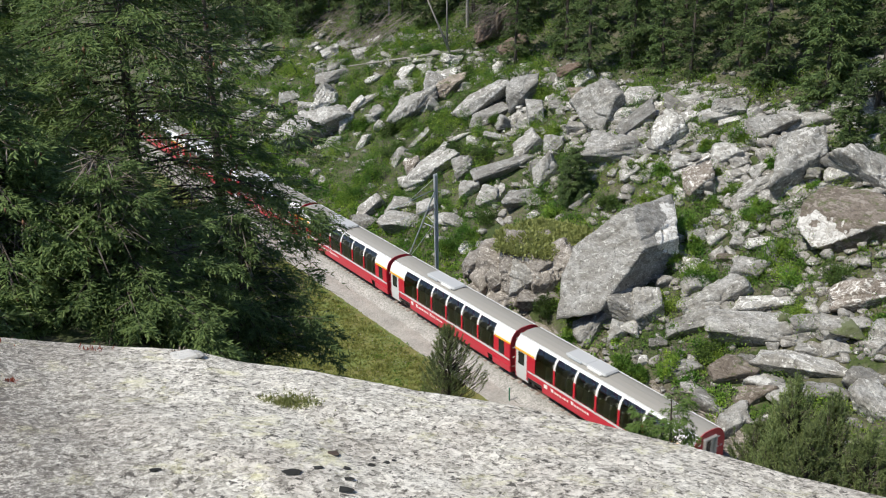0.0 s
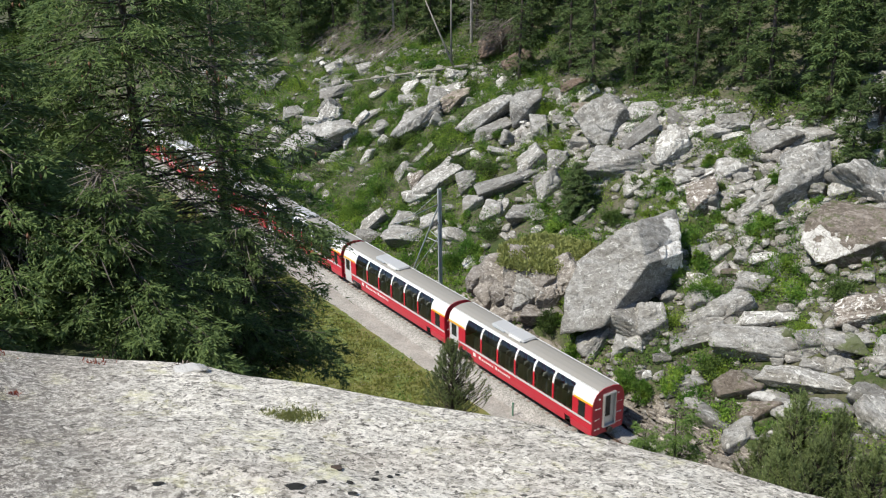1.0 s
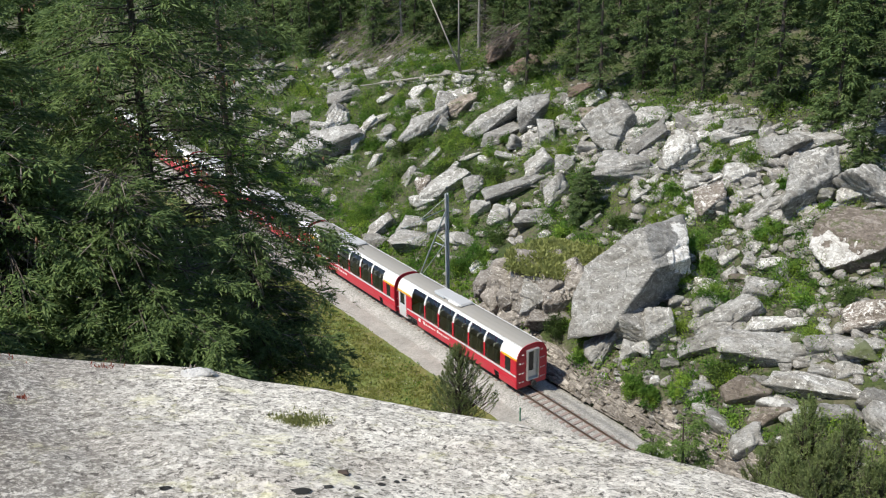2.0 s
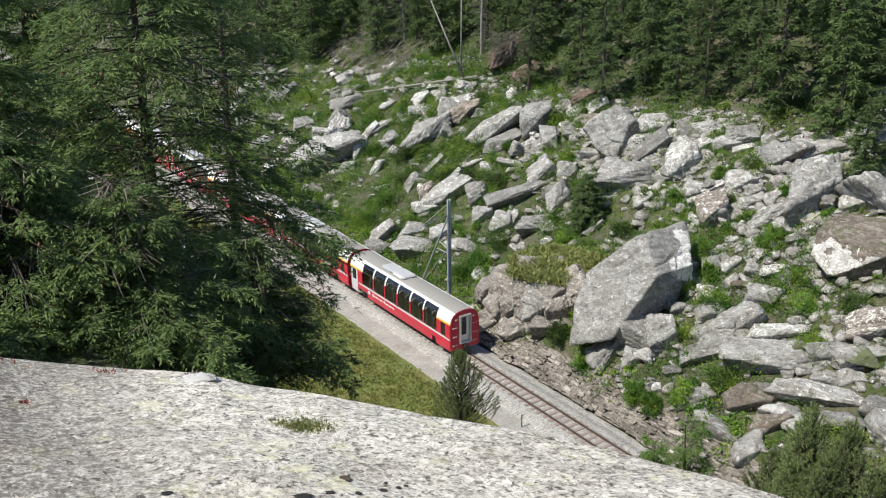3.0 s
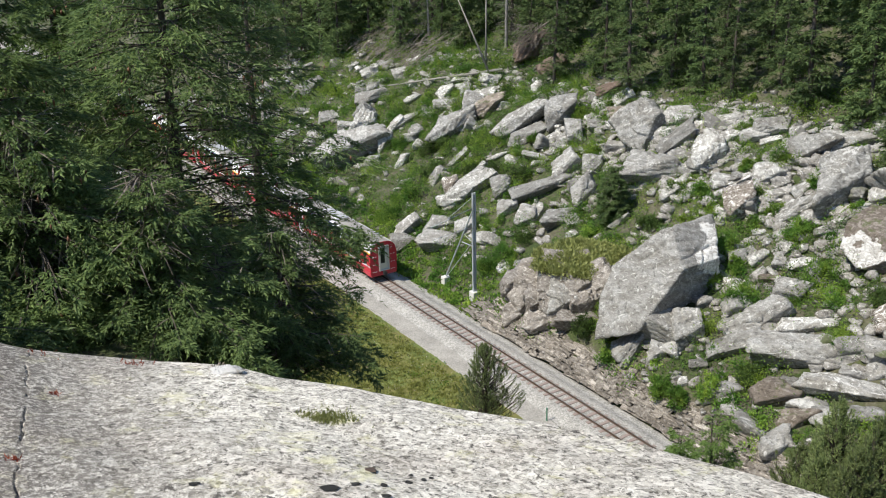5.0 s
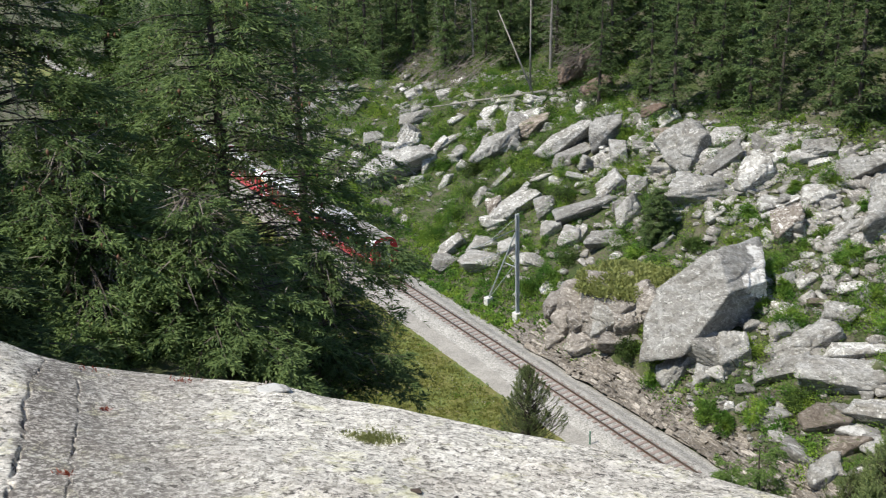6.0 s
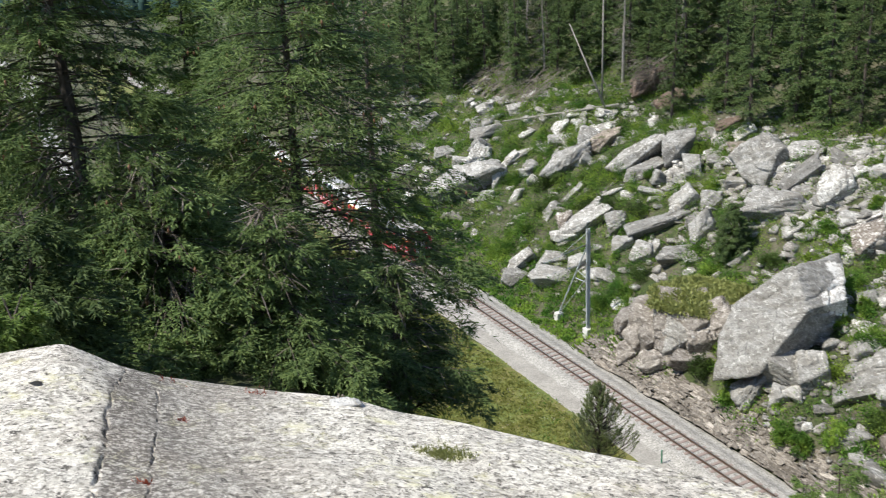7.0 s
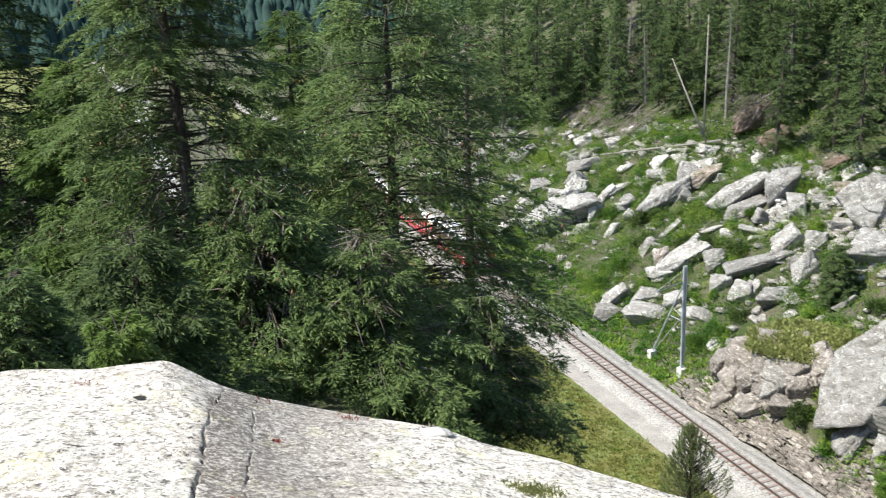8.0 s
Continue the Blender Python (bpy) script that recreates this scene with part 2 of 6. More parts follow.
def bark(name, a, c):
    m, nt, b = material(name)
    v = coords(nt, (1, 1, 0.25))
    f = noise_tex(nt, v, 14, 8, 0.7, 0.5)
    link(nt, ramp(nt, f, (0.3, a), (0.7, c)), b.inputs["Base Color"])
    b.inputs["Roughness"].default_value = 0.9
    bump(nt, b, f, 0.8, 0.03)
    return m


M_BARK = bark("bark", (0.025, 0.02, 0.016), (0.12, 0.1, 0.085))
M_DEAD = bark("bleached_wood", (0.15, 0.14, 0.125), (0.38, 0.355, 0.325))


def ground_material():
    m, nt, b = material("turf_and_scree")
    v = coords(nt)
    wide, mid, fine = noise_tex(nt, v, 0.09, 5, 0.6), noise_tex(nt, v, 0.55, 6, 0.65, 0.5), noise_tex(nt, v, 5, 8, 0.7)
    green = ramp(nt, fine, (0.3, (0.02, 0.038, 0.01)), (0.55, (0.055, 0.085, 0.02)), (0.75, (0.13, 0.15, 0.045)))
    earth = ramp(nt, fine, (0.3, (0.06, 0.048, 0.036)), (0.6, (0.19, 0.165, 0.135)), (0.75, (0.36, 0.34, 0.31)))
    col = mix(nt, ramp(nt, mid, (0.42, grey(0)), (0.56, grey(0.9))), green, earth)
    col = mix(nt, ramp(nt, wide, (0.4, grey(0)), (0.65, grey(0.25))), col, (0.15, 0.17, 0.05))
    link(nt, mix(nt, 1.0, col, (0.72, 0.74, 0.7), 'MULTIPLY'), b.inputs["Base Color"])
    b.inputs["Roughness"].default_value = 0.95
    bump(nt, b, fine, 0.8, 0.15)
    return m


def gravel_material(name, a, c, e, size):
    m, nt, b = material(name)
    v = coords(nt)
    o = cells(nt, v, size)
    tone = ramp(nt, o[1], (0.0, a), (0.5, c), (1.0, e))
    n = noise_tex(nt, v, 0.8, 5, 0.6)
    col = mix(nt, 0.6, tone, ramp(nt, n, (0.3, grey(0.62)), (0.7, grey(1.1))), 'MULTIPLY')
    link(nt, col, b.inputs["Base Color"])
    b.inputs["Roughness"].default_value = 0.95
    bump(nt, b, o[0], -0.9, 0.05)
    return m


M_GROUND = ground_material()
M_BALLAST = gravel_material("ballast_gravel", (0.13, 0.125, 0.115), (0.33, 0.32, 0.295), (0.50, 0.485, 0.455), 14)
M_GRIT = gravel_material("path_grit", (0.2, 0.188, 0.167), (0.32, 0.305, 0.275), (0.43, 0.41, 0.375), 16)
M_RIVER = gravel_material("pale_river_gravel", (0.25, 0.25, 0.24), (0.38, 0.38, 0.37), (0.5, 0.5, 0.49), 1.2)


def meadow_material():
    m, nt, b = material("meadow_turf")
    v = coords(nt)
    mid, fine = noise_tex(nt, v, 0.35, 5, 0.6), noise_tex(nt, v, 6, 8, 0.7)
    col = ramp(nt, fine, (0.3, (0.06, 0.088, 0.02)), (0.55, (0.14, 0.172, 0.042)), (0.78, (0.25, 0.245, 0.085)))
    col = mix(nt, ramp(nt, mid, (0.45, grey(0)), (0.6, grey(0.55))), col, (0.19, 0.155, 0.055))
    link(nt, col, b.inputs["Base Color"])
    b.inputs["Roughness"].default_value = 0.95
    bump(nt, b, fine, 0.7, 0.1)
    return m


M_MEADOW = meadow_material()


def lichen_rock():
    """The near boulder: pale gneiss with lichen, in flakes and blotches of one to ten centimetres."""
    m, nt, b = material("lichen_covered_gneiss")
    v0 = coords(nt, (1.0, 1.0, 1.0))
    warp = mix(nt, 0.045, v0, noise_col(nt, v0, 26))
    warp = mix(nt, 0.02, warp, noise_col(nt, v0, 80))
    flakes, grains = cells(nt, warp, 34), cells(nt, warp, 80)
    mid, wide = noise_tex(nt, v0, 17, 9, 0.75, 0.8), noise_tex(nt, v0, 1.2, 5, 0.6, 0.6)
    col = ramp(nt, flakes[1], (0.0, (0.085, 0.078, 0.07)), (0.25, (0.20, 0.187, 0.168)), (0.5, (0.46, 0.44, 0.40)), (0.85, (0.80, 0.775, 0.725)))
    col = mix(nt, 0.55, col, ramp(nt, grains[1], (0.08, (0.025, 0.023, 0.02)), (0.36, (0.36, 0.342, 0.308)), (0.8, (0.88, 0.86, 0.81))))
    col = mix(nt, ramp(nt, mid, (0.53, grey(0)), (0.59, grey(0.75))), col, (0.86, 0.835, 0.795))
    col = mix(nt, ramp(nt, noise_tex(nt, v0, 24, 6, 0.7, 0.5), (0.385, grey(0.95)), (0.425, grey(0))), col, (0.06, 0.055, 0.05))
    col = mix(nt, ramp(nt, wide, (0.46, grey(0.0)), (0.64, grey(0.55))), col, mix(nt, 1.0, col, (0.66, 0.62, 0.6), 'MULTIPLY'))
    yel = noise_tex(nt, v0, 4.2, 7, 0.75, 0.5)
    col = mix(nt, ramp(nt, yel, (0.555, grey(0)), (0.66, grey(0.55))), col, (0.66, 0.645, 0.38))
    # a band of dark lichen between two cracks
    side = nt.nodes.new("ShaderNodeVectorMath")
    side.operation = 'DOT_PRODUCT'
    side.inputs[1].default_value = (0.91, 0.415, 0)
    link(nt, mix(nt, 0.16, v0, noise_col(nt, v0, 5)), side.inputs[0])
    band = nt.nodes.new("ShaderNodeMapRange")
    band.inputs[1].default_value, band.inputs[2].default_value = -1.0, 1.0
    link(nt, side.outputs["Value"], band.inputs[0])
    zone = ramp(nt, band.outputs[0], (0.322, grey(0)), (0.337, grey(1)), (0.40, grey(0.95)), (0.50, grey(0.75)), (0.61, grey(0.6)), (0.72, grey(0)))
    speck = ramp(nt, noise_tex(nt, v0, 42, 7, 0.75, 0.5), (0.47, grey(1)), (0.54, grey(0.3)))
    col = mix(nt, mix(nt, 1.0, zone, speck, 'MULTIPLY'), col, (0.11, 0.098, 0.09))
    col = mix(nt, 1.0, col, (1.0, 0.985, 0.95), 'MULTIPLY')
    link(nt, col, b.inputs["Base Color"])
    b.inputs["Roughness"].default_value = 0.92
    bump(nt, b, mix(nt, 0.5, flakes[1], mid), 0.9, 0.02)
    return m


M_LICHEN = lichen_rock()
M_LICHEN_BLACK = paint("black_lichen", (0.03, 0.03, 0.028), 0.95)
M_RED = paint("red_coachwork", (0.50, 0.007, 0.028), 0.3)
# the coachwork red again, darkened to paint in the end walls' shade
M_RED_SHADED = paint("shaded_red_end_wall", (0.42, 0.006, 0.024), 0.4)
M_WHITE = paint("white_coachwork", (0.78, 0.78, 0.77), 0.3)
M_GREYPAINT = paint("light_grey_coachwork", (0.55, 0.56, 0.57), 0.35)
M_ROOFBOX = paint("roof_unit_grey", (0.42, 0.43, 0.44), 0.4)
M_ROOF = paint("dusty_grey_roof", (0.27, 0.258, 0.232), 0.6, 0, 0.3)
M_YELLOW = paint("yellow_band", (0.85, 0.42, 0.02), 0.4)
M_UNDER = paint("black_running_gear", (0.03, 0.028, 0.026), 0.7)
M_INSIDE = paint("interior_panel", (0.42, 0.41, 0.385), 0.7)
M_SEAT = paint("seat_cloth", (0.66, 0.64, 0.60), 0.8)
M_STEEL = paint("galvanised_steel", (0.40, 0.43, 0.45), 0.5, 0.15)
M_BRUSH = paint("brushed_steel", (0.55, 0.56, 0.57), 0.35, 0.6)
M_RUST = paint("rusty_rail", (0.10, 0.062, 0.042), 0.6, 0.3, 0.3)
M_RAILTOP = paint("polished_rail_head", (0.42, 0.40, 0.38), 0.3, 0.9)
M_SLEEPER = paint("weathered_sleeper", (0.25, 0.19, 0.165), 0.85, 0, 0.3)
M_CONCRETE = paint("pale_concrete", (0.58, 0.57, 0.54), 0.9, 0, 0.3)
M_GREEN_POST = paint("green_marker_post", (0.03, 0.16, 0.09), 0.5)
M_PLASTER = paint("white_plaster", (0.75, 0.73, 0.69), 0.9)
M_ROOFTILE = paint("brown_roof", (0.12, 0.08, 0.06), 0.8)


def glass_material(name, tint):
    m, nt, b = material(name)
    nt.nodes.remove(b)
    tr, gl, mx = nt.nodes.new("ShaderNodeBsdfTransparent"), nt.nodes.new("ShaderNodeBsdfGlossy"), nt.nodes.new("ShaderNodeMixShader")
    fr = nt.nodes.new("ShaderNodeFresnel")
    fr.inputs[0].default_value = 1.75
    tr.inputs[0].default_value = (tint, tint * 1.04, tint * 1.03, 1)
    gl.inputs["Roughness"].default_value = 0.04
    link(nt, fr.outputs[0], mx.inputs[0])
    link(nt, tr.outputs[0], mx.inputs[1])
    link(nt, gl.outputs[0], mx.inputs[2])
    link(nt, mx.outputs[0], nt.nodes["Material Output"].inputs[0])
    return m


M_GLASS = glass_material("tinted_glass", 0.88)
M_ROOF_GLASS = glass_material("dark_curved_glass", 0.5)
M_SHADE_GLASS = paint("dark_roof_glass", (0.018, 0.02, 0.024), 0.08, 0, 0.0)

# ---- ground ----
def spread(near, mid, far_out):
    a = np.arange(0, near, mid)
    b = near * (far_out / near) ** np.linspace(0, 1, 46)
    return np.concatenate([a, b])


gs = np.concatenate([-np.flip(spread(8, 2.0, 2600))[:-1], np.arange(0, 140, 0.9), 140 + spread(60, 2.5, 3000)])
gc = np.concatenate([-np.flip(spread(45, 0.8, 2600))[:-1], spread(62, 0.7, 2600)])
S, C = np.meshgrid(gs, gc, indexing="ij")
Z = ground_height(S, C)
gx, gy = UX * S + NX * (C + TRACK_OFF), UY * S + NY * (C + TRACK_OFF)
nc = len(gc)
i0 = (np.arange(len(gs) - 1)[:, None] * nc + np.arange(nc - 1)[None, :]).ravel()
ground = put("ground", raw_mesh("ground", np.stack([gx, gy, Z], -1).reshape(-1, 3), np.stack([i0, i0 + 1, i0 + nc + 1, i0 + nc], -1)[:, ::-1], M_GROUND, True))
tagged(ground, "alpine hillside and valley floor of turf and scree", "ground", kind="structure")


def strip(name, s0, s1, c0, c1, z_of, mat, ds=0.7, dc=0.35, ragged=0.0):
    ss, cc = np.arange(s0, s1, ds), np.linspace(c0, c1, max(2, int(abs(c1 - c0) / dc) + 1))
    A, Bc = np.meshgrid(ss, cc, indexing="ij")
    edge = np.abs(np.linspace(-1, 1, len(cc)))[None, :] ** 4
    Bc = Bc + ragged * edge * (wobble(A, A * 0 + c0, 2.1, c0) * (Bc < (c0 + c1) / 2) + wobble(A, A * 0 + c1, 1.7, c1) * (Bc > (c0 + c1) / 2))
    zz = z_of(A, Bc)
    n2 = len(cc)
    k = (np.arange(len(ss) - 1)[:, None] * n2 + np.arange(n2 - 1)[None, :]).ravel()
    v = np.stack([UX * A + NX * (Bc + TRACK_OFF), UY * A + NY * (Bc + TRACK_OFF), zz], -1)
    return put(name, raw_mesh(name, v.reshape(-1, 3), np.stack([k, k + n2, k + n2 + 1, k + 1], -1)[:, ::1], mat, True))


def ballast_z(s, c):
    a = np.abs(c)
    return -0.20 - 0.30 * step(1.2, 2.2, a) + 0.02 * wobble(s, c, 0.6) - 0.2 * step(2.5, 3.1, a) * (c > 0)


tagged(strip("ballast", -20, 330, -2.3, 3.1, ballast_z, M_BALLAST, 0.6, 0.2), "grey crushed-stone ballast bed under the track", "ballast", kind="structure")
tagged(strip("gravel_path", -20, 330, -4.0, -2.15, lambda s, c: -0.49 + 0.02 * wobble(s, c, 1.1) - 0.12 * step(3.6, 4.2, -c), M_GRIT, 0.7, 0.25, 0.35), "pale grit path beside the ballast", "path", kind="structure")
tagged(strip("meadow", 20, 330, -15.5, -3.5, lambda s, c: ground_height(s, c) + 0.05 + 0.1 * (c > -4.4) - 0.3 * step(14.2, 15.5, -c), M_MEADOW, 0.9, 0.5, 0.4), "sunny yellow-green meadow beside the track", "meadow", kind="structure")

# ---- railway track ----
def build_track():
    track = hold("railway_track", "single metre-gauge railway track with rusty rails", "track", kind="structure")
    track.matrix_basis = Matrix.Translation(plan(0, 0, 0)) @ Matrix.Rotation(-TRACK_AZ, 4, 'Z')
    for side in (-0.535, 0.535):
        bm = bmesh.new()
        box(bm, side - 0.06, side + 0.06, -20, 330, -0.15, -0.135)
        box(bm, side - 0.012, side + 0.012, -20, 330, -0.135, -0.04)
        box(bm, side - 0.035, side + 0.035, -20, 330, -0.04, -0.004)
        rail = part("rail", bm, M_RUST, track)
        bm = bmesh.new()
        box(bm, side - 0.028, side + 0.028, -20, 330, -0.004, 0.0)
        part("rail_head", bm, M_RAILTOP, rail, "polished running surface")
    bm = bmesh.new()
    box(bm, -0.9, 0.9, -0.13, 0.13, -0.28, -0.145, 0.012)
    first = part("sleeper", bm, M_SLEEPER, track)
    first.location = (0, 24.0, 0)
    for i in range(1, 300):
        o = put("sleeper", first.data, track, pose(rng.uniform(-0.03, 0.03), 24.0 + 0.66 * i + rng.uniform(-0.02, 0.02), rng.uniform(-0.012, 0.006), 0, 0, rng.uniform(-1, 1)))


build_track()

# ---- train ----
COACH_L, COACH_PITCH = 15.9, 16.45
# side profile from skirt to roof crown: half width, height
PROFILE = [(1.27, 0.48), (1.33, 0.95), (1.335, 1.30), (1.335, 1.36), (1.335, 1.46), (1.335, 2.50), (1.30, 2.72), (1.20, 2.98), (1.02, 3.20), (0.80, 3.33), (0.45, 3.43), (0.0, 3.46)]
SKIRT, STRIPE, SILL, CANT, EAVE, CROWN = 0, 2, 4, 5, 9, 11


def skin(bm, side, y0, y1, lo, hi, out=0.0, ny=1):
    """A band of the coach's side between two profile points."""
    rows = []
    for k in range(lo, hi + 1):
        w, z = PROFILE[k]
        rows.append([bm.verts.new((side * (w + out), y0 + (y1 - y0) * j / ny, z + out * 0.5 * (k > 5))) for j in range(ny + 1)])
    for a, c in zip(rows, rows[1:]):
        for j in range(ny):
            q = (a[j], a[j + 1], c[j + 1], c[j])
            bm.faces.new(q if side > 0 else q[::-1])
    return bm


def thick(bm, t=0.04):
    bmesh.ops.recalc_face_normals(bm, faces=bm.faces)
    bmesh.ops.solidify(bm, geom=list(bm.faces), thickness=t)
    return bm


rail_bm = bmesh.new()
rod(rail_bm, (-0.08, 0, 0), (0.08, 0, 0.05), 0.02, sides=5)
RAIL_ME = bpy.data.meshes.new("grab_rail")
rail_bm.to_mesh(RAIL_ME)
rail_bm.free()
RAIL_ME.materials.append(M_WHITE)


def build_coach():
    coach = hold("railway_coach", "red and white panoramic railway coach with curved windows", "railway coach", group="coaches of the train")
    h = COACH_L / 2
    rear_panel, front_door = -h + 1.75, h - 1.35
    wins = np.linspace(rear_panel + 0.05, front_door - 0.75, 7)
    gap = 0.17
    for side in (-1, 1):
        bm = bmesh.new()
        skin(bm, side, -h, front_door, SKIRT + 1, SILL, 0, 8)
        skin(bm, side, -h + 2.6, h - 2.9, SKIRT, SKIRT + 1, 0, 8)
        skin(bm, side, -h, -h + 2.0, SKIRT, SKIRT + 1)
        skin(bm, side, -h, -h + 0.62, SILL, CANT)
        skin(bm, side, -h + 1.32, wins[0] + gap / 2, SILL, CANT)
        skin(bm, side, wins[-1] - gap / 2, front_door, SILL, CANT)
        part("body_side", thick(bm), M_RED, coach)
        bm = bmesh.new()
        skin(bm, side, -h + 0.05, front_door, STRIPE, STRIPE + 2, 0.006)
        part("waist_stripe", bm, M_GREYPAINT, coach, "thin light grey waist stripe")
        for a in (-h, wins[-1] + gap / 2):
            bm = bmesh.new()
            y0, y1 = a, a + (1.75 if a < 0 else h - a)
            box(bm, side * 1.33 - 0.02, side * 1.33 + 0.02, y0, y1, 2.47, 2.60)
            part("class_band", bm, M_YELLOW, coach, "yellow band under the roof edge")
        # white roof shoulders: ends and the ribs between the windows
        for a, c in ((-h, wins[0] + gap / 2), (wins[-1] - gap / 2, h)):
            bm = bmesh.new()
            skin(bm, side, a, c, CANT, EAVE, 0, 2)
            part("roof_shoulder", thick(bm), M_WHITE, coach, "white curved roof shoulder")
        for k in range(1, 6):
            bm = bmesh.new()
            skin(bm, side, wins[k] - gap / 2, wins[k] + gap / 2, CANT, EAVE, 0.012)
            part("roof_rib", thick(bm), M_WHITE, coach)
            bm = bmesh.new()
            skin(bm, side, wins[k] - gap / 2, wins[k] + gap / 2, SILL, CANT, 0.01)
            part("window_pillar", thick(bm), M_RED, coach)
        for k in range(6):
            bm = bmesh.new()
            skin(bm, side, wins[k] + gap / 2, wins[k + 1] - gap / 2, SILL, CANT, -0.012)
            pane = part("window_pane", bm, M_GLASS, coach, "tinted side pane")
            bm = bmesh.new()
            skin(bm, side, wins[k] + gap / 2, wins[k + 1] - gap / 2, CANT, EAVE - 1, -0.01, 3)
            part("roof_pane", bm, M_ROOF_GLASS, pane, "dark curved upper pane", True)
            bm = bmesh.new()
            skin(bm, side, wins[k] + gap / 2, wins[k + 1] - gap / 2, EAVE - 1, EAVE, 0.0, 1)
            part("eave", thick(bm), M_WHITE, pane)
        bm = bmesh.new()
        box(bm, side * 1.31 - 0.02, side * 1.31 + 0.02, -h + 0.62, -h + 1.32, 1.46, 2.5)
        part("small_window", bm, M_SHADE_GLASS, coach, "dark window by the coach end")
        bm = bmesh.new()
        skin(bm, side, front_door, h, SKIRT, CANT, -0.03)
        door = part("door", thick(bm, 0.05), M_GREYPAINT, coach, "light grey entrance door")
        bm = bmesh.new()
        box(bm, side * 1.315 - 0.012, side * 1.315 + 0.012, front_door + 0.38, h - 0.35, 1.55, 2.4)
        part("door_window", bm, M_SHADE_GLASS, door)
        bm = bmesh.new()
        box(bm, side * 1.34 - 0.012, side * 1.34 + 0.012, front_door - 0.05, front_door + 0.06, 0.7, 2.5)
        part("door_post", bm, M_RED, door)
        # lettering in plain bars: an emblem and two words
        bm = bmesh.new()
        x = side * 1.342
        start = h - 3.3
        box(bm, x - 0.006, x + 0.006, start - 0.16, start + 0.16, 0.94, 1.20)
        part("emblem", bm, M_WHITE, coach, "small white emblem shape")
        pos = 0.55
        for word in ((0.30, 0.2, 0.16, 0.2, 0.1, 0.2, 0.18), (0.26, 0.18, 0.2, 0.14, 0.18, 0.16, 0.16)):
            for i, wdt in enumerate(word):
                bm = bmesh.new()
                hi = 0.22 if i == 0 else 0.14
                box(bm, x - 0.005, x + 0.005, start - pos - wdt * 0.8, start - pos, 0.955, 0.955 + hi)
                part("lettering_bar", bm, M_WHITE, coach)
                pos += wdt + 0.07
            pos += 0.16
    # roof
    bm = bmesh.new()
    for side in (-1, 1):
        skin(bm, side, -h, h, EAVE, CROWN, 0.004, 6)
    bmesh.ops.remove_doubles(bm, verts=bm.verts, dist=0.001)
    part("roof", thick(bm), M_ROOF, coach, "dusty grey roof skin")
    bm = bmesh.new()
    for side in (-1, 1):
        box(bm, side * 0.86 - 0.02, side * 0.86 + 0.02, -h, h, 3.31, 3.345)
    part("rain_strip", bm, M_GREYPAINT, coach)
    bm = bmesh.new()
    box(bm, -0.62, 0.62, -0.1, 1.7, 3.40, 3.64, 0.10)
    box(bm, -0.56, 0.56, 1.7, 3.7, 3.40, 3.57, 0.07)
    ac = part("roof_unit", bm, M_ROOFBOX, coach, "light grey roof ventilation unit")
    bm = bmesh.new()
    box(bm, -0.70, -0.54, 0.2, 1.5, 3.42, 3.58, 0.03)
    part("vent", bm, M_WHITE, ac)
    bm = bmesh.new()
    box(bm, -0.66, -0.5, 2.1, 3.4, 3.42, 3.54, 0.03)
    part("vent", bm, M_STEEL, ac)
    # ends
    for end in (-1, 1):
        outline = [(-w, z) for w, z in PROFILE] + [(w, z) for w, z in reversed(PROFILE[:-1])]
        bm = bmesh.new()
        f = bm.faces.new([bm.verts.new((x * 0.995, end * (h - 0.02), z)) for x, z in outline])
        wall = part("end_wall", thick(bm, 0.06), M_RED_SHADED, coach, "red end wall with shade put into its colour")
        bm = bmesh.new()
        y0, y1 = sorted((end * h, end * (h + 0.22)))
        for a, c, lo, hi in ((-0.52, -0.42, 0.95, 3.0), (0.42, 0.52, 0.95, 3.0), (-0.52, 0.52, 2.98, 3.08), (-0.52, 0.52, 0.9, 1.0)):
            box(bm, a, c, y0, y1, lo, hi, 0.02)
        part("gangway_frame", bm, M_BRUSH, wall, "brushed grey gangway frame")
        bm = bmesh.new()
        box(bm, -0.42, 0.42, min(end * (h - 0.01), end * (h + 0.06)), max(end * (h - 0.01), end * (h + 0.06)), 1.0, 2.98)
        part("gangway_door", bm, M_BRUSH, wall)
        bm = bmesh.new()
        box(bm, -0.3, 0.12, min(end * (h + 0.05), end * (h + 0.075)), max(end * (h + 0.05), end * (h + 0.075)), 1.55, 2.88)
        part("door_glass", bm, M_SHADE_GLASS, wall)
        for x in (-1.05, -0.8, 0.8, 1.05):
            for z in (0.85, 1.5, 2.2, 2.8):
                if abs(x) > 1 and z > 2.5:
                    continue
                put("grab_rail", RAIL_ME, wall, pose(x, end * (h + 0.05), z), "small white grab rail")
        bm = bmesh.new()
        box(bm, -0.13, 0.13, min(end * h, end * (h + 0.3)), max(end * h, end * (h + 0.3)), 0.55, 0.82, 0.03)
        rod(bm, (0, end * (h + 0.26), 0.68), (0, end * (h + 0.33), 0.68), 0.2, sides=12)
        part("coupler", bm, M_UNDER, wall)
    # inside
    bm = bmesh.new()
    box(bm, -1.25, 1.25, -h + 0.1, h - 0.1, 0.85, 0.93)
    part("floor", bm, M_INSIDE, coach)
    bm = bmesh.new()
    box(bm, -0.24, 0.26, -0.42, 0.05, 1.30, 1.44, 0.03)
    box(bm, -0.24, 0.26, -0.06, 0.07, 1.40, 2.10, 0.04)
    box(bm, -0.17, 0.19, -0.07, 0.08, 2.05, 2.25, 0.04)
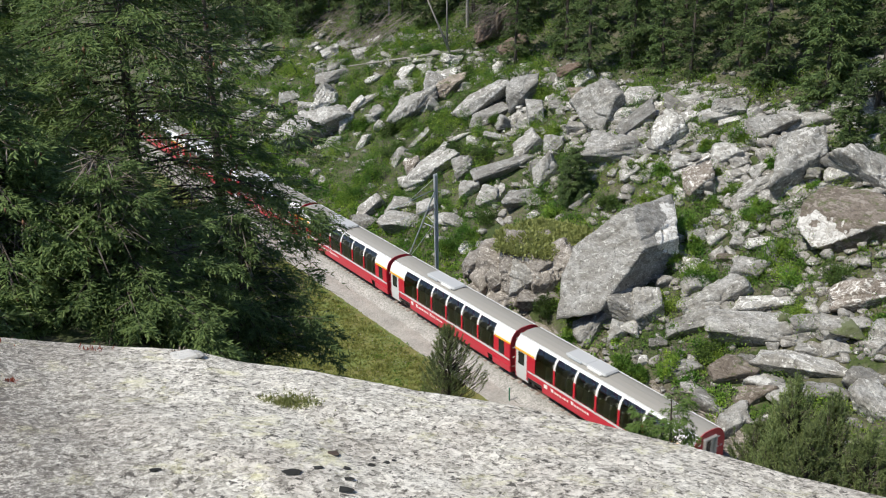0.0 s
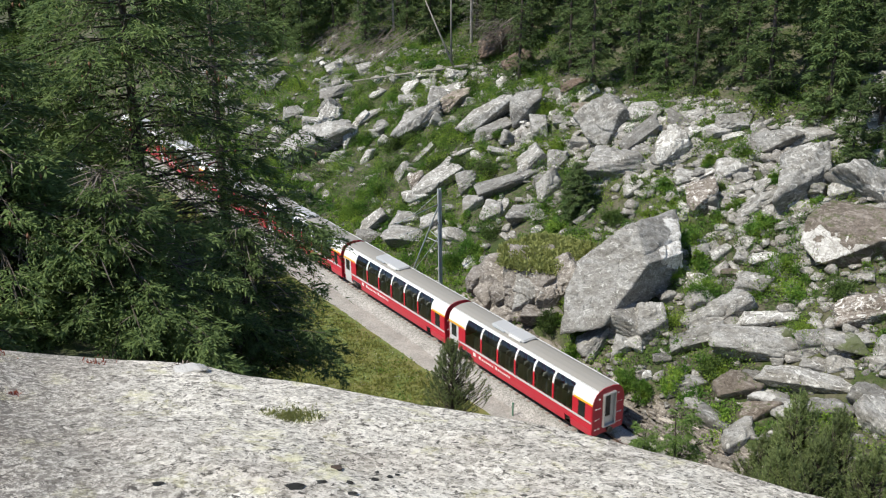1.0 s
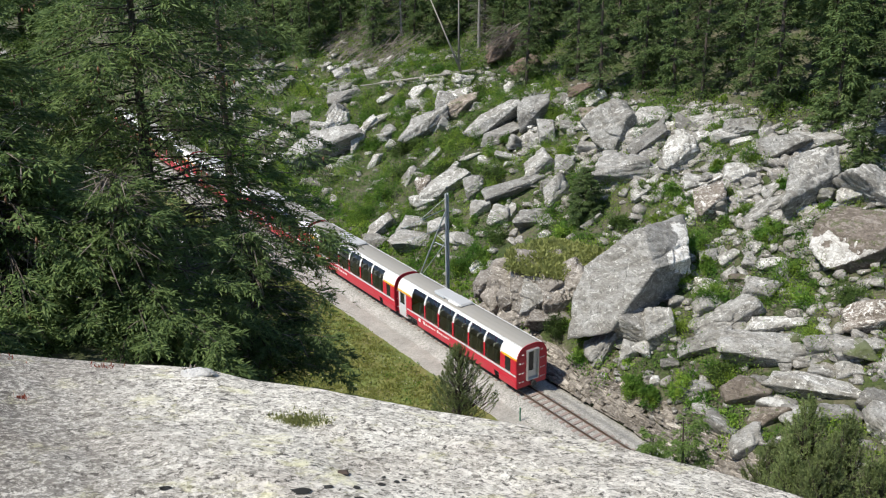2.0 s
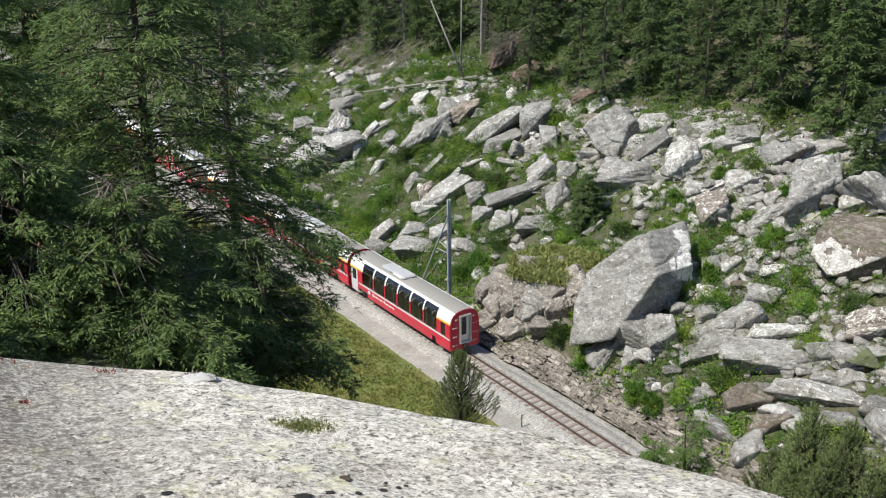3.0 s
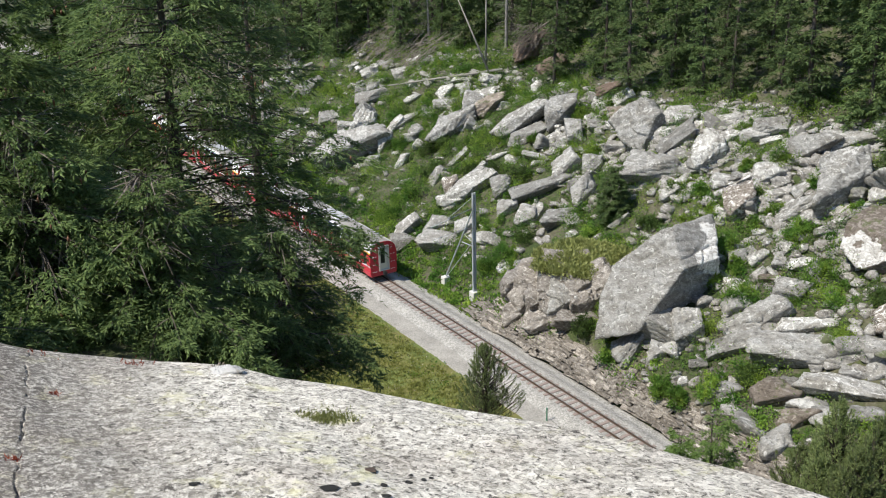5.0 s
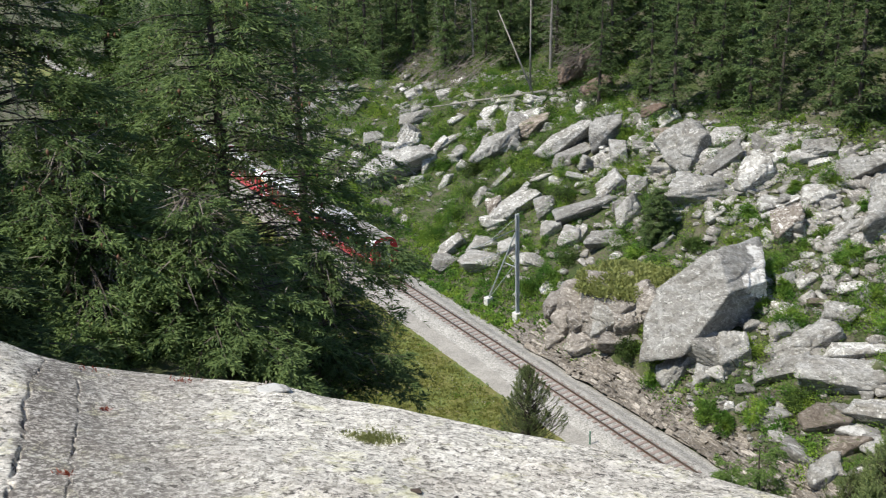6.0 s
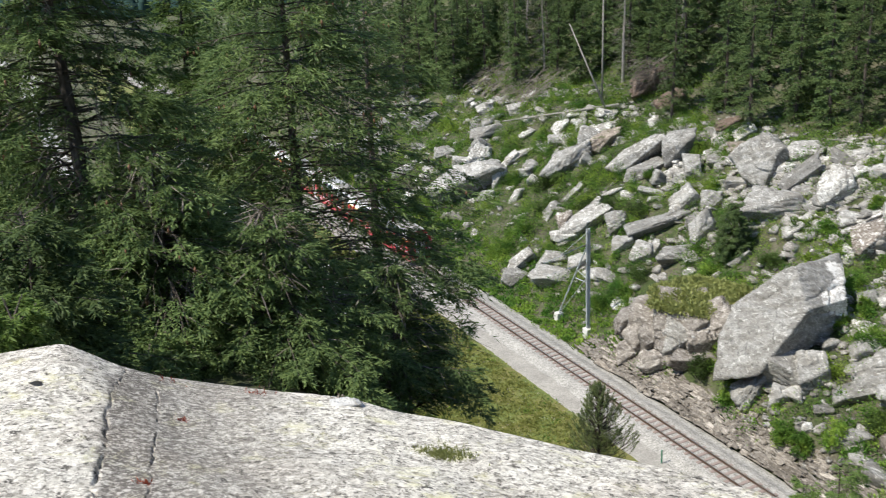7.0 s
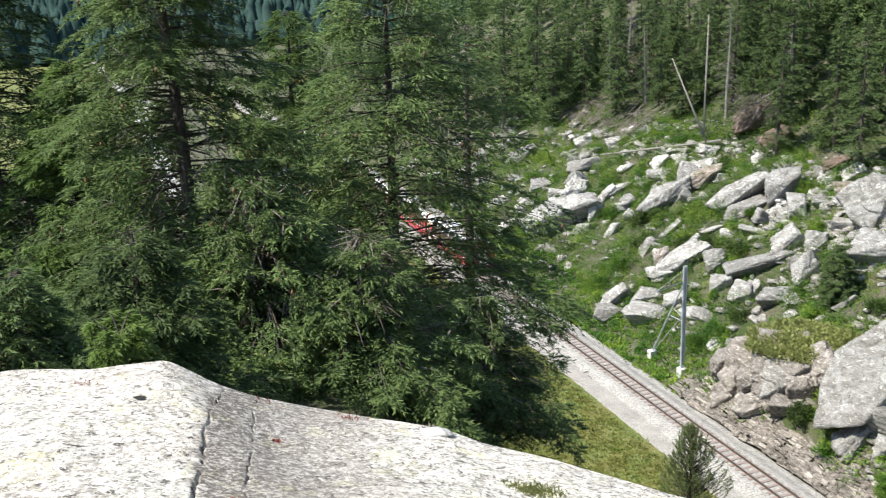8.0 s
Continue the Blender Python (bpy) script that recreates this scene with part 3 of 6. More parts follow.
    box(bm, -0.2, 0.2, -0.35, 0.0, 0.93, 1.3)
    seat_me = bpy.data.meshes.new("seat")
    bm.to_mesh(seat_me)
    bm.free()
    seat_me.materials.append(M_SEAT)
    for i in range(11):
        y = -h + 2.6 + i * 1.02
        for x in (-0.95, -0.42, 0.75):
            put("seat", seat_me, coach, pose(x, y, 0, 0, 0, 180 * (i % 2)))
    # running gear
    bm = bmesh.new()
    box(bm, -1.1, 1.1, -h + 0.3, h - 0.3, 0.6, 0.82)
    box(bm, -1.05, 1.05, -2.2, -0.4, 0.25, 0.6, 0.04)
    box(bm, -1.0, 1.0, 0.4, 1.9, 0.3, 0.6, 0.04)
    part("underframe", bm, M_UNDER, coach)
    bm = bmesh.new()
    for x in (-0.535, 0.535):
        rod(bm, (x - 0.06, 0, 0), (x + 0.06, 0, 0), 0.35, sides=20)
        rod(bm, (x * 1.17 - 0.03, 0, 0.2), (x * 1.17 + 0.03, 0, 0.2), 0.05, sides=6)
    rod(bm, (-0.7, 0, 0), (0.7, 0, 0), 0.07)
    wheel_me = bpy.data.meshes.new("wheelset")
    bm.to_mesh(wheel_me)
    bm.free()
    wheel_me.materials.append(M_UNDER)
    for y in (-5.5, 5.5):
        bm = bmesh.new()
        for x in (-0.86, 0.86):
            box(bm, x - 0.05, x + 0.05, y - 1.25, y + 1.25, 0.36, 0.52, 0.03)
            for dy in (-0.9, 0.9):
                box(bm, x - 0.1, x + 0.1, y + dy - 0.14, y + dy + 0.14, 0.24, 0.5, 0.03)
        box(bm, -0.86, 0.86, y - 0.2, y + 0.2, 0.38, 0.56)
        bogie = part("bogie", bm, M_UNDER, coach, "black bogie frame")
        for dy in (-0.9, 0.9):
            put("wheelset", wheel_me, bogie, pose(0, y + dy, 0.35))
    return coach


TRACK_TURN = Matrix.Rotation(-TRACK_AZ, 4, 'Z')
REAR_AT, SPEED = 29.2, 8.48
first_coach = build_coach()
first_coach.scale = (1.03, 1.0, 1.10)
coaches = [first_coach]
for i in range(5):
    coaches.append(copy_thing(first_coach, Matrix.Identity(4)))


def coach_pose(i, t):
    return Matrix.Translation(plan(REAR_AT + SPEED * t + COACH_L / 2 + COACH_PITCH * i, 0.12, 0)) @ TRACK_TURN


def motions():
    for i, c in enumerate(coaches):
        walk(c, [(t, coach_pose(i, t)) for t in np.arange(0, 8.01, 1.0)])
        for w in [o for o in c.children_recursive if o.name.startswith("wheelset")]:
            base = w.matrix_basis.translation.copy()
            walk(w, [(t, Matrix.Translation(base) @ Matrix.Rotation(-SPEED * t / 0.35, 4, 'X')) for t in np.arange(0, 8.01, 1 / 15)])


# ---- boulders ----
def ico(level):
    bm = bmesh.new()
    bmesh.ops.create_icosphere(bm, subdivisions=level, radius=1)
    bm.verts.ensure_lookup_table()
    v = np.array([p.co[:] for p in bm.verts])
    f = np.array([[p.index for p in q.verts] for q in bm.faces])
    bm.free()
    return v, f


ICO = {n: ico(n) for n in (2, 3, 4, 5, 6)}


def unit3(v):
    return v / np.maximum(np.linalg.norm(v, axis=-1, keepdims=True), 1e-9)


def hewn(level, size, cuts, seed, steps=0.10, rough=0.10, cracks=0.075):
    """A block bounded by planes (normal, distance), its skin broken into stepped plates with open joints."""
    r = np.random.default_rng(seed)
    u, f = ICO[level]
    n = unit3(np.array([k[0] for k in cuts], float))
    d = np.array([k[1] for k in cuts], float)
    reach = np.where(u @ n.T > 1e-3, d / np.maximum(u @ n.T, 1e-3), 9.0)
    own = np.argmin(reach, 1)
    v = u * reach.min(1)[:, None]
    big = max(size)
    q = v * np.array(size) / big
    tilt = unit3(r.normal(0, 1, 3) + np.array((0, 0, 1.2)))
    flat = q + np.outer(q @ tilt, tilt) * 1.4 + 0.16 * (np.stack([solid_noise(q * 4 + k * 7, seed + k) for k in range(3)], -1) - 0.5)
    hub = r.uniform(-1, 1, (34, 3))
    gap = np.sort(((flat[:, None, :] - hub[None]) ** 2).sum(-1), 1)
    cell = np.argmin(((flat[:, None, :] - hub[None]) ** 2).sum(-1), 1)
    joint = np.exp(-((np.sqrt(gap[:, 1]) - np.sqrt(gap[:, 0])) / 0.035) ** 2)
    skin_in = steps * r.choice((0.0, 0.0, 0.25, 0.5, 1.0), 34)[cell]
    fine = rugged(q * 5.0 + seed, 4, seed) - 0.5
    bulk = rugged(q * 1.9 + 3 * seed, 3, seed + 20) - 0.5
    beds = (q @ tilt * r.uniform(3.5, 6.0) + 0.5 * solid_noise(q * 2.2, seed + 6)) % 1.0
    sunk = np.where(beds < 0.22, solid_noise(q * 2.6, seed + 8), 0.0)
    v = v * (1 - skin_in - cracks * joint * solid_noise(q * 2.5, seed + 4) * 2.0 + rough * (fine + 1.5 * bulk) - 0.9 * rough * sunk)[:, None]
    return v * np.array(size) / 2, f, own


def random_cuts(r):
    """Planes of an angular block that leans back on the hill: flat sides, a lit top, a front and an undercut."""
    cuts = [((math.cos(radians(a)), r.uniform(-0.15, 0.15), math.sin(radians(a))), r.uniform(0.86, 1.0)) for a in np.array((0, 90, 180, 270)) + r.uniform(-17, 17, 4)]
    for a in r.choice((38, 58, 128, 146, 215, 236, 305, 326), 3, replace=False) + r.uniform(-9, 9, 3):
        cuts.append(((math.cos(radians(a)), r.uniform(-0.3, 0.1), math.sin(radians(a))), r.uniform(0.78, 1.0) * 1.12))
    cuts.append(((r.uniform(-0.5, 0.35), -0.62, 0.75), r.uniform(0.5, 0.78)))
    cuts.append(((r.uniform(-0.4, 0.5), -0.9, r.uniform(-0.15, 0.25)), r.uniform(0.5, 0.75)))
    cuts.append(((r.uniform(0.0, 0.75), -0.6, -0.75), r.uniform(0.36, 0.62)))
    cuts.append(((r.uniform(-0.3, 0.3), 1.0, r.uniform(-0.2, 0.3)), 0.9))
    return cuts


def lean_back(s, c, z, turn):
    """Pose of a block that faces down the hill to the near boulder; turn: degrees by which its bed rises to one side."""
    p = plan(s, c, z)
    down = math.degrees(math.atan2(EYE_Z - z, math.hypot(p.x, p.y)))
    return Matrix.Translation(p) @ Matrix.Rotation(-math.atan2(p.x, p.y), 4, 'Z') @ pose(0, 0, 0, -down, 0, 0) @ Matrix.Rotation(-radians(turn), 4, 'Y')


STONES = []
STONE_WORDS = {"pale_gneiss": "pale lichen-whitened gneiss boulder on the green hillside", "brown_gneiss": "brown weathered gneiss boulder on the hillside",
               "patched_gneiss": "brown boulder with bare white patches among green shrubs"}


def stone(s, c, z, w, h, turn, mat, label="", parent=None, name="boulder", steps=0.10):
    seed = int(s * 31 + c * 57 + w * 11)
    r = np.random.default_rng(seed)
    level = 6 if w * h > 26 else 5 if w * h > 5 else 4 if w * h > 0.8 else 3
    deep = 0.75 * math.sqrt(w * h)
    v, f, own = hewn(level, (w * 1.06, deep * 1.3, h * 1.06), random_cuts(r), seed, steps)
    ob = put(name, raw_mesh(name, v, f, mat), parent, lean_back(s, c, z, turn))
    STONES.append((s, c, 0.42 * w))
    if parent is None:
        tagged(ob, label or STONE_WORDS.get(mat.name, "angular grey gneiss boulder among green shrubs"), "boulder", group="boulders of the slope")
    return ob


def great_block():
    """A slanting flat face with its apex to one side, a shaded undercut beyond the ridge, a bleached strip at the edge."""
    ring = ((8, 97), (45, 138), (119, 67.7), (130, 61.5), (161.6, 83.8), (181, 103), (-76.5, 85), (-60.9, 64))
    cuts = [((math.cos(radians(a)), 0.06, math.sin(radians(a))), d / 100) for a, d in ring]
    cuts += [((-0.30, -0.90, 0.30), 0.585), ((0.75, -0.5, -0.406), 0.56), ((0.55, -0.65, 0.52), 0.70), ((0, 1, 0.2), 0.7)]
    v, f, own = hewn(6, (8.52, 8.52, 8.52), cuts, 4, 0.03, 0.03, 0.035)
    ob = put("boulder", raw_mesh("boulder", v, f, M_ROCK), None, lean_back(45.9, 9.8, 6.8, 0))
    me = ob.data
    me.materials.append(M_BLEACHED)
    mid = v[f].mean(1) / 4.26
    edge = mid[:, 0] - 0.10 * mid[:, 2] + 0.3 * (solid_noise(mid * np.array((5.0, 5.0, 3.0)), 3) - 0.5) + 0.16 * (solid_noise(mid * 14, 5) - 0.5)
    me.polygons.foreach_set("material_index", ((edge > 0.57) & (mid[:, 2] > 0.06) & (mid[:, 2] < 0.95)).astype(np.int32))
    STONES.append((45.9, 9.8, 4.0))
    tagged(ob, "huge leaning grey gneiss block with a flat slanting face", "boulder", group="boulders of the slope")


great_block()


def patched_boulder():
    ring = ((0, 100), (52, 92), (90, 74), (140, 92), (180, 96), (228, 90), (270, 70), (315, 98))
    cuts = [((math.cos(radians(a)), 0.05, math.sin(radians(a))), d / 100) for a, d in ring] + [((-0.15, -0.55, 0.82), 0.42), ((-0.35, -0.92, 0.1), 0.62), ((0.35, -0.6, -0.72), 0.72), ((0, 1, 0), 0.8)]
    v, f, own = hewn(6, (6.5, 5.6, 6.3), cuts, 9, 0.04, 0.035, 0.03)
    ob = put("boulder", raw_mesh("boulder", v, f, M_ROCK_BROWN), None, lean_back(34.5, 19.7, 10.7, -4))
    ob.data.materials.append(M_BLEACHED)
    mid = v[f].mean(1) / 3.2
    # bare white rock along the lower edge of the brown crust
    edge = mid[:, 2] + 0.15 + 0.28 * mid[:, 0] * (mid[:, 0] > 0) * -1 + 0.55 * (solid_noise(mid * 3.2, 3) - 0.5) + 0.14 * (solid_noise(mid * 13, 5) - 0.5)
    ob.data.polygons.foreach_set("material_index", ((edge < 0.0) & (own[f[:, 0]] != 10) & (own[f[:, 0]] != 6)).astype(np.int32))
    STONES.append((34.5, 19.7, 3.0))
    tagged(ob, "brown weathered boulder with a bare white lower edge", "boulder", group="boulders of the slope")


patched_boulder()


def ledge():
    """The outcrop: broken blocks grown into one mass, grass on its flat top."""
    ob = hold("rock_outcrop", "broad brown rock outcrop with a grassy flat top", "rock outcrop")
    for s, c, z, w, h, turn, mat in ((56.0, 5.8, 3.1, 4.2, 5.2, 0, M_OUTCROP), (53.0, 7.2, 4.1, 5.8, 5.4, -4, M_OUTCROP), (51.0, 7.9, 4.2, 3.0, 4.4, 8, M_OUTCROP), (56.5, 4.6, 1.1, 2.9, 2.7, 0, M_OUTCROP), (53.0, 4.9, 1.5, 4.0, 2.2, 0, M_OUTCROP),
                                     (50.6, 5.7, 2.1, 3.7, 2.1, -8, M_OUTCROP), (54.6, 5.0, 3.0, 2.5, 2.4, 12, M_OUTCROP), (52.2, 5.8, 3.6, 3.0, 3.2, -14, M_ROCK), (57.6, 4.7, 3.2, 2.2, 2.6, 10, M_OUTCROP), (51.0, 6.3, 3.4, 2.0, 2.8, 6, M_OUTCROP)):
        stone(s, c, z, w, h, turn, mat, "", ob, "block", 0.17)
    bm = bmesh.new()
    bmesh.ops.create_uvsphere(bm, u_segments=28, v_segments=10, radius=1)
    for v in bm.verts:
        a = math.atan2(v.co.y, v.co.x)
        grow = 1 + 0.10 * math.sin(3 * a + 1) + 0.06 * math.sin(5 * a)
        v.co = Vector((v.co.x * 3.5 * grow, v.co.y * 2.3 * grow, v.co.z * 0.5))
    crown = part("turf_cap", bm, M_MEADOW, ob, "turf on the flat top")
    top = plan(53.9, 8.5, 5.65)
    crown.matrix_basis = Matrix.Translation(top) @ pose(0, 0, 0, 10, 0, 6)
    return top + Vector((0, 0, 0.3))


LEDGE_TOP = ledge()
stone(98.6, 11.6, 5.24, 9.4, 5.2, 16, M_ROCK)
stone(96.0, 14.2, 5.91, 1.76, 2.71, 0, M_ROCK)
stone(112.1, 22.4, 9.53, 3.27, 1.56, 10, M_ROCK)
stone(108.7, 19.6, 8.54, 4.67, 1.96, 10, M_ROCK)
stone(106.1, 17.4, 7.20, 2.65, 2.35, -40, M_ROCK)
stone(103.9, 15.4, 6.43, 2.88, 4.32, -30, M_ROCK_WHITE)
stone(98.8, 17.4, 6.97, 2.79, 1.54, 35, M_ROCK_WHITE)
stone(98.2, 18.5, 7.62, 3.35, 1.26, 20, M_ROCK_WHITE)
stone(97.6, 19.6, 8.14, 1.40, 0.56, 0, M_ROCK_WHITE)
stone(94.0, 17.5, 7.18, 1.82, 1.82, 20, M_ROCK)
stone(91.7, 16.3, 6.12, 1.45, 1.45, -30, M_ROCK_WHITE)
stone(90.8, 13.4, 4.78, 2.60, 0.91, 55, M_ROCK_WHITE)
stone(97.6, 24.1, 10.47, 2.69, 1.70, 20, M_ROCK_WHITE)
stone(94.8, 21.9, 9.47, 2.75, 1.79, -10, M_ROCK_WHITE)
stone(101.7, 21.5, 9.30, 2.17, 1.01, 15, M_ROCK_WHITE)
stone(97.6, 26.5, 11.85, 2.86, 0.93, 5, M_ROCK_WHITE)
stone(88.9, 19.4, 8.41, 6.13, 3.00, 25, M_ROCK_WHITE)
stone(88.8, 22.0, 10.15, 2.50, 3.42, -20, M_ROCK_WHITE)
stone(87.2, 23.3, 10.52, 4.06, 2.49, 25, M_ROCK_BROWN)
stone(86.6, 20.4, 8.83, 1.68, 1.42, -40, M_ROCK)
stone(83.7, 16.7, 6.32, 2.74, 0.93, 45, M_ROCK)
stone(78.6, 18.3, 7.40, 2.53, 0.54, 20, M_ROCK_WHITE)
stone(78.6, 16.3, 6.44, 1.43, 1.19, 45, M_ROCK_WHITE)
stone(79.8, 13.0, 4.71, 1.67, 2.14, 10, M_ROCK_PATCH)
stone(83.4, 13.5, 4.83, 2.58, 1.35, 55, M_ROCK)
stone(76.8, 13.4, 5.20, 6.03, 2.43, 30, M_ROCK_WHITE)
stone(77.2, 11.4, 3.91, 3.01, 1.50, -10, M_ROCK_WHITE)
stone(72.8, 14.5, 5.97, 2.09, 2.59, 15, M_ROCK)
stone(69.7, 12.9, 5.03, 2.08, 1.86, 10, M_ROCK)
stone(73.5, 19.6, 8.17, 3.37, 0.81, -15, M_ROCK_WHITE)
stone(72.9, 18.8, 7.72, 1.04, 0.69, 0, M_ROCK_WHITE)
stone(71.7, 22.8, 10.40, 1.63, 3.37, 0, M_ROCK)
stone(68.8, 19.5, 8.23, 2.91, 2.80, 25, M_ROCK)
stone(66.3, 20.6, 8.61, 2.10, 2.43, 15, M_ROCK_WHITE)
stone(69.1, 16.9, 6.44, 6.87, 1.99, 17, M_ROCK, "long leaning gneiss slab resting on smaller blocks")
stone(62.9, 16.6, 7.36, 2.52, 2.94, 30, M_ROCK)
stone(66.8, 13.0, 4.94, 1.92, 2.35, -10, M_ROCK)
stone(66.3, 14.0, 5.15, 0.75, 2.14, -10, M_ROCK)
stone(63.1, 13.8, 5.52, 3.21, 1.87, 10, M_ROCK)
stone(74.8, 8.6, 2.77, 2.69, 1.57, -10, M_ROCK)
stone(71.3, 9.1, 3.38, 2.18, 1.96, 0, M_ROCK)
stone(72.3, 6.8, 1.95, 4.36, 2.18, -5, M_ROCK)
stone(67.5, 9.3, 3.11, 2.11, 1.58, -35, M_ROCK)
stone(71.8, 11.7, 4.13, 1.00, 0.89, 0, M_ROCK)
stone(78.2, 6.7, 1.78, 3.44, 2.06, 40, M_ROCK_WHITE)
stone(77.0, 5.3, 0.90, 2.49, 2.03, 0, M_ROCK)
stone(56.2, 15.0, 7.00, 1.97, 0.74, 40, M_ROCK)
stone(74.6, 22.5, 9.46, 1.79, 1.19, 15, M_ROCK_WHITE)
stone(74.6, 23.8, 10.27, 1.68, 0.60, 5, M_ROCK_WHITE)
stone(70.9, 24.9, 11.00, 1.76, 1.41, -20, M_ROCK)
stone(79.9, 22.5, 10.38, 6.91, 2.47, 26, M_ROCK_WHITE, "long slanting gneiss slab lying on the slope")
stone(75.7, 24.3, 11.62, 3.14, 3.98, 10, M_ROCK)
stone(77.5, 21.6, 9.42, 4.24, 1.57, 20, M_ROCK)
stone(81.5, 29.3, 12.99, 1.17, 1.04, 0, M_ROCK_WHITE)
stone(71.0, 28.9, 13.31, 2.39, 2.03, 20, M_ROCK_WHITE)
stone(69.4, 27.1, 12.36, 2.81, 1.52, 0, M_ROCK_BROWN)
stone(73.7, 27.7, 12.29, 1.46, 1.21, 0, M_ROCK_WHITE)
stone(64.0, 24.7, 12.17, 4.53, 5.30, 25, M_ROCK, "tall dark gneiss block leaning on the scree")
stone(57.5, 19.8, 10.41, 5.29, 3.15, -6, M_ROCK)
stone(61.9, 27.2, 13.12, 3.10, 2.44, 0, M_ROCK_WHITE)
stone(59.6, 26.3, 12.60, 3.47, 0.65, 0, M_ROCK)
stone(58.6, 23.5, 11.98, 3.68, 2.21, 30, M_ROCK)
stone(61.5, 25.1, 12.05, 1.85, 1.31, 0, M_ROCK_WHITE)
stone(56.9, 22.7, 11.35, 2.07, 1.14, -20, M_ROCK)
stone(54.3, 23.2, 12.24, 2.84, 3.65, 25, M_ROCK_WHITE)
stone(54.3, 21.8, 10.96, 2.12, 1.21, -35, M_ROCK)
stone(54.1, 18.5, 9.30, 1.87, 1.48, 10, M_ROCK_WHITE)
stone(54.6, 21.4, 10.70, 2.02, 0.81, 0, M_ROCK)
stone(56.3, 27.9, 14.06, 2.67, 0.96, 10, M_ROCK)
stone(54.2, 25.6, 13.14, 1.97, 1.35, 20, M_ROCK_WHITE)
stone(52.5, 26.5, 13.44, 2.57, 1.65, 10, M_ROCK)
stone(51.8, 27.7, 14.05, 3.00, 1.86, 0, M_ROCK)
stone(51.0, 26.9, 13.24, 1.94, 0.82, 15, M_ROCK_WHITE)
stone(49.1, 27.7, 14.06, 1.22, 1.52, 10, M_ROCK)
stone(46.4, 26.9, 13.73, 4.64, 2.27, 8, M_ROCK)
stone(44.7, 28.6, 14.19, 3.57, 1.79, 5, M_ROCK)
stone(46.9, 25.5, 12.62, 1.87, 1.08, 0, M_ROCK)
stone(42.2, 28.4, 14.08, 2.54, 0.98, 20, M_ROCK)
stone(40.8, 29.3, 14.69, 2.05, 1.75, -30, M_ROCK)
stone(42.6, 30.8, 15.57, 2.29, 1.80, 10, M_ROCK_WHITE)
stone(42.0, 32.7, 16.44, 2.02, 2.02, 0, M_ROCK_WHITE)
stone(43.5, 35.3, 17.71, 2.40, 2.61, 0, M_ROCK)
stone(39.9, 30.6, 15.31, 2.74, 2.45, 0, M_ROCK_WHITE)
stone(44.1, 34.9, 17.09, 1.15, 0.94, 0, M_ROCK)
stone(38.7, 29.7, 14.43, 2.13, 1.26, 25, M_ROCK)
stone(38.5, 27.1, 13.76, 2.26, 1.69, 30, M_ROCK_WHITE)
stone(41.0, 23.2, 12.60, 4.14, 5.15, 12, M_ROCK_WHITE, "tall lichen-whitened gneiss block on the scree")
stone(39.6, 25.2, 12.85, 2.14, 1.21, 0, M_ROCK)
stone(38.2, 23.6, 12.12, 1.82, 1.73, 0, M_ROCK_WHITE)
stone(35.7, 24.4, 12.72, 5.39, 2.97, -38, M_ROCK)
stone(51.1, 21.3, 10.52, 1.87, 1.47, 0, M_ROCK_WHITE)
stone(49.8, 22.2, 10.88, 2.06, 1.08, 25, M_ROCK_WHITE)
stone(48.0, 23.2, 11.50, 2.53, 2.04, 10, M_ROCK_WHITE)
stone(47.3, 19.4, 9.90, 2.44, 3.38, 20, M_ROCK_PATCH)
stone(49.8, 20.4, 10.12, 2.03, 0.97, 20, M_ROCK_WHITE)
stone(46.4, 21.6, 10.42, 2.57, 1.14, 15, M_ROCK_WHITE)
stone(44.4, 23.0, 11.12, 1.52, 1.42, 30, M_ROCK_WHITE)
stone(43.4, 21.1, 10.22, 3.42, 1.85, 25, M_ROCK_WHITE)
stone(39.3, 22.5, 11.17, 2.82, 0.91, 15, M_ROCK_WHITE)
stone(41.1, 21.8, 10.82, 2.75, 1.37, -20, M_ROCK_WHITE)
stone(46.6, 23.2, 11.27, 1.64, 1.16, 0, M_ROCK)
stone(44.8, 24.6, 11.92, 1.44, 1.06, 10, M_ROCK)
stone(44.7, 18.6, 8.50, 1.01, 0.83, 0, M_ROCK_WHITE)
stone(43.5, 18.0, 8.20, 0.59, 0.68, 0, M_ROCK_WHITE)
stone(41.5, 17.9, 8.36, 0.80, 1.11, 0, M_ROCK_WHITE)
stone(43.0, 16.7, 7.48, 1.79, 1.07, 30, M_ROCK_WHITE)
stone(41.0, 16.7, 7.50, 1.32, 1.14, -30, M_ROCK_WHITE)
stone(39.5, 17.5, 7.86, 2.37, 1.14, 10, M_ROCK_WHITE)
stone(44.1, 15.8, 7.13, 1.43, 1.61, 10, M_ROCK)
stone(40.8, 15.4, 6.79, 1.65, 0.74, 0, M_ROCK_BROWN)
stone(41.0, 13.6, 6.19, 1.12, 1.12, 0, M_ROCK)
stone(41.1, 11.5, 5.41, 0.76, 1.10, 0, M_ROCK)
stone(38.5, 14.4, 6.84, 1.86, 2.11, -20, M_ROCK)
stone(41.9, 20.9, 10.11, 1.83, 1.10, 10, M_ROCK_WHITE)
stone(40.1, 20.2, 9.65, 1.80, 0.90, 20, M_ROCK)
stone(37.9, 19.6, 9.51, 1.58, 1.32, 0, M_ROCK)
stone(38.7, 11.8, 5.33, 4.98, 2.24, 27, M_ROCK, "slanting gneiss slab with a dark hollow below")
stone(38.7, 9.6, 3.90, 4.26, 1.80, 20, M_ROCK)
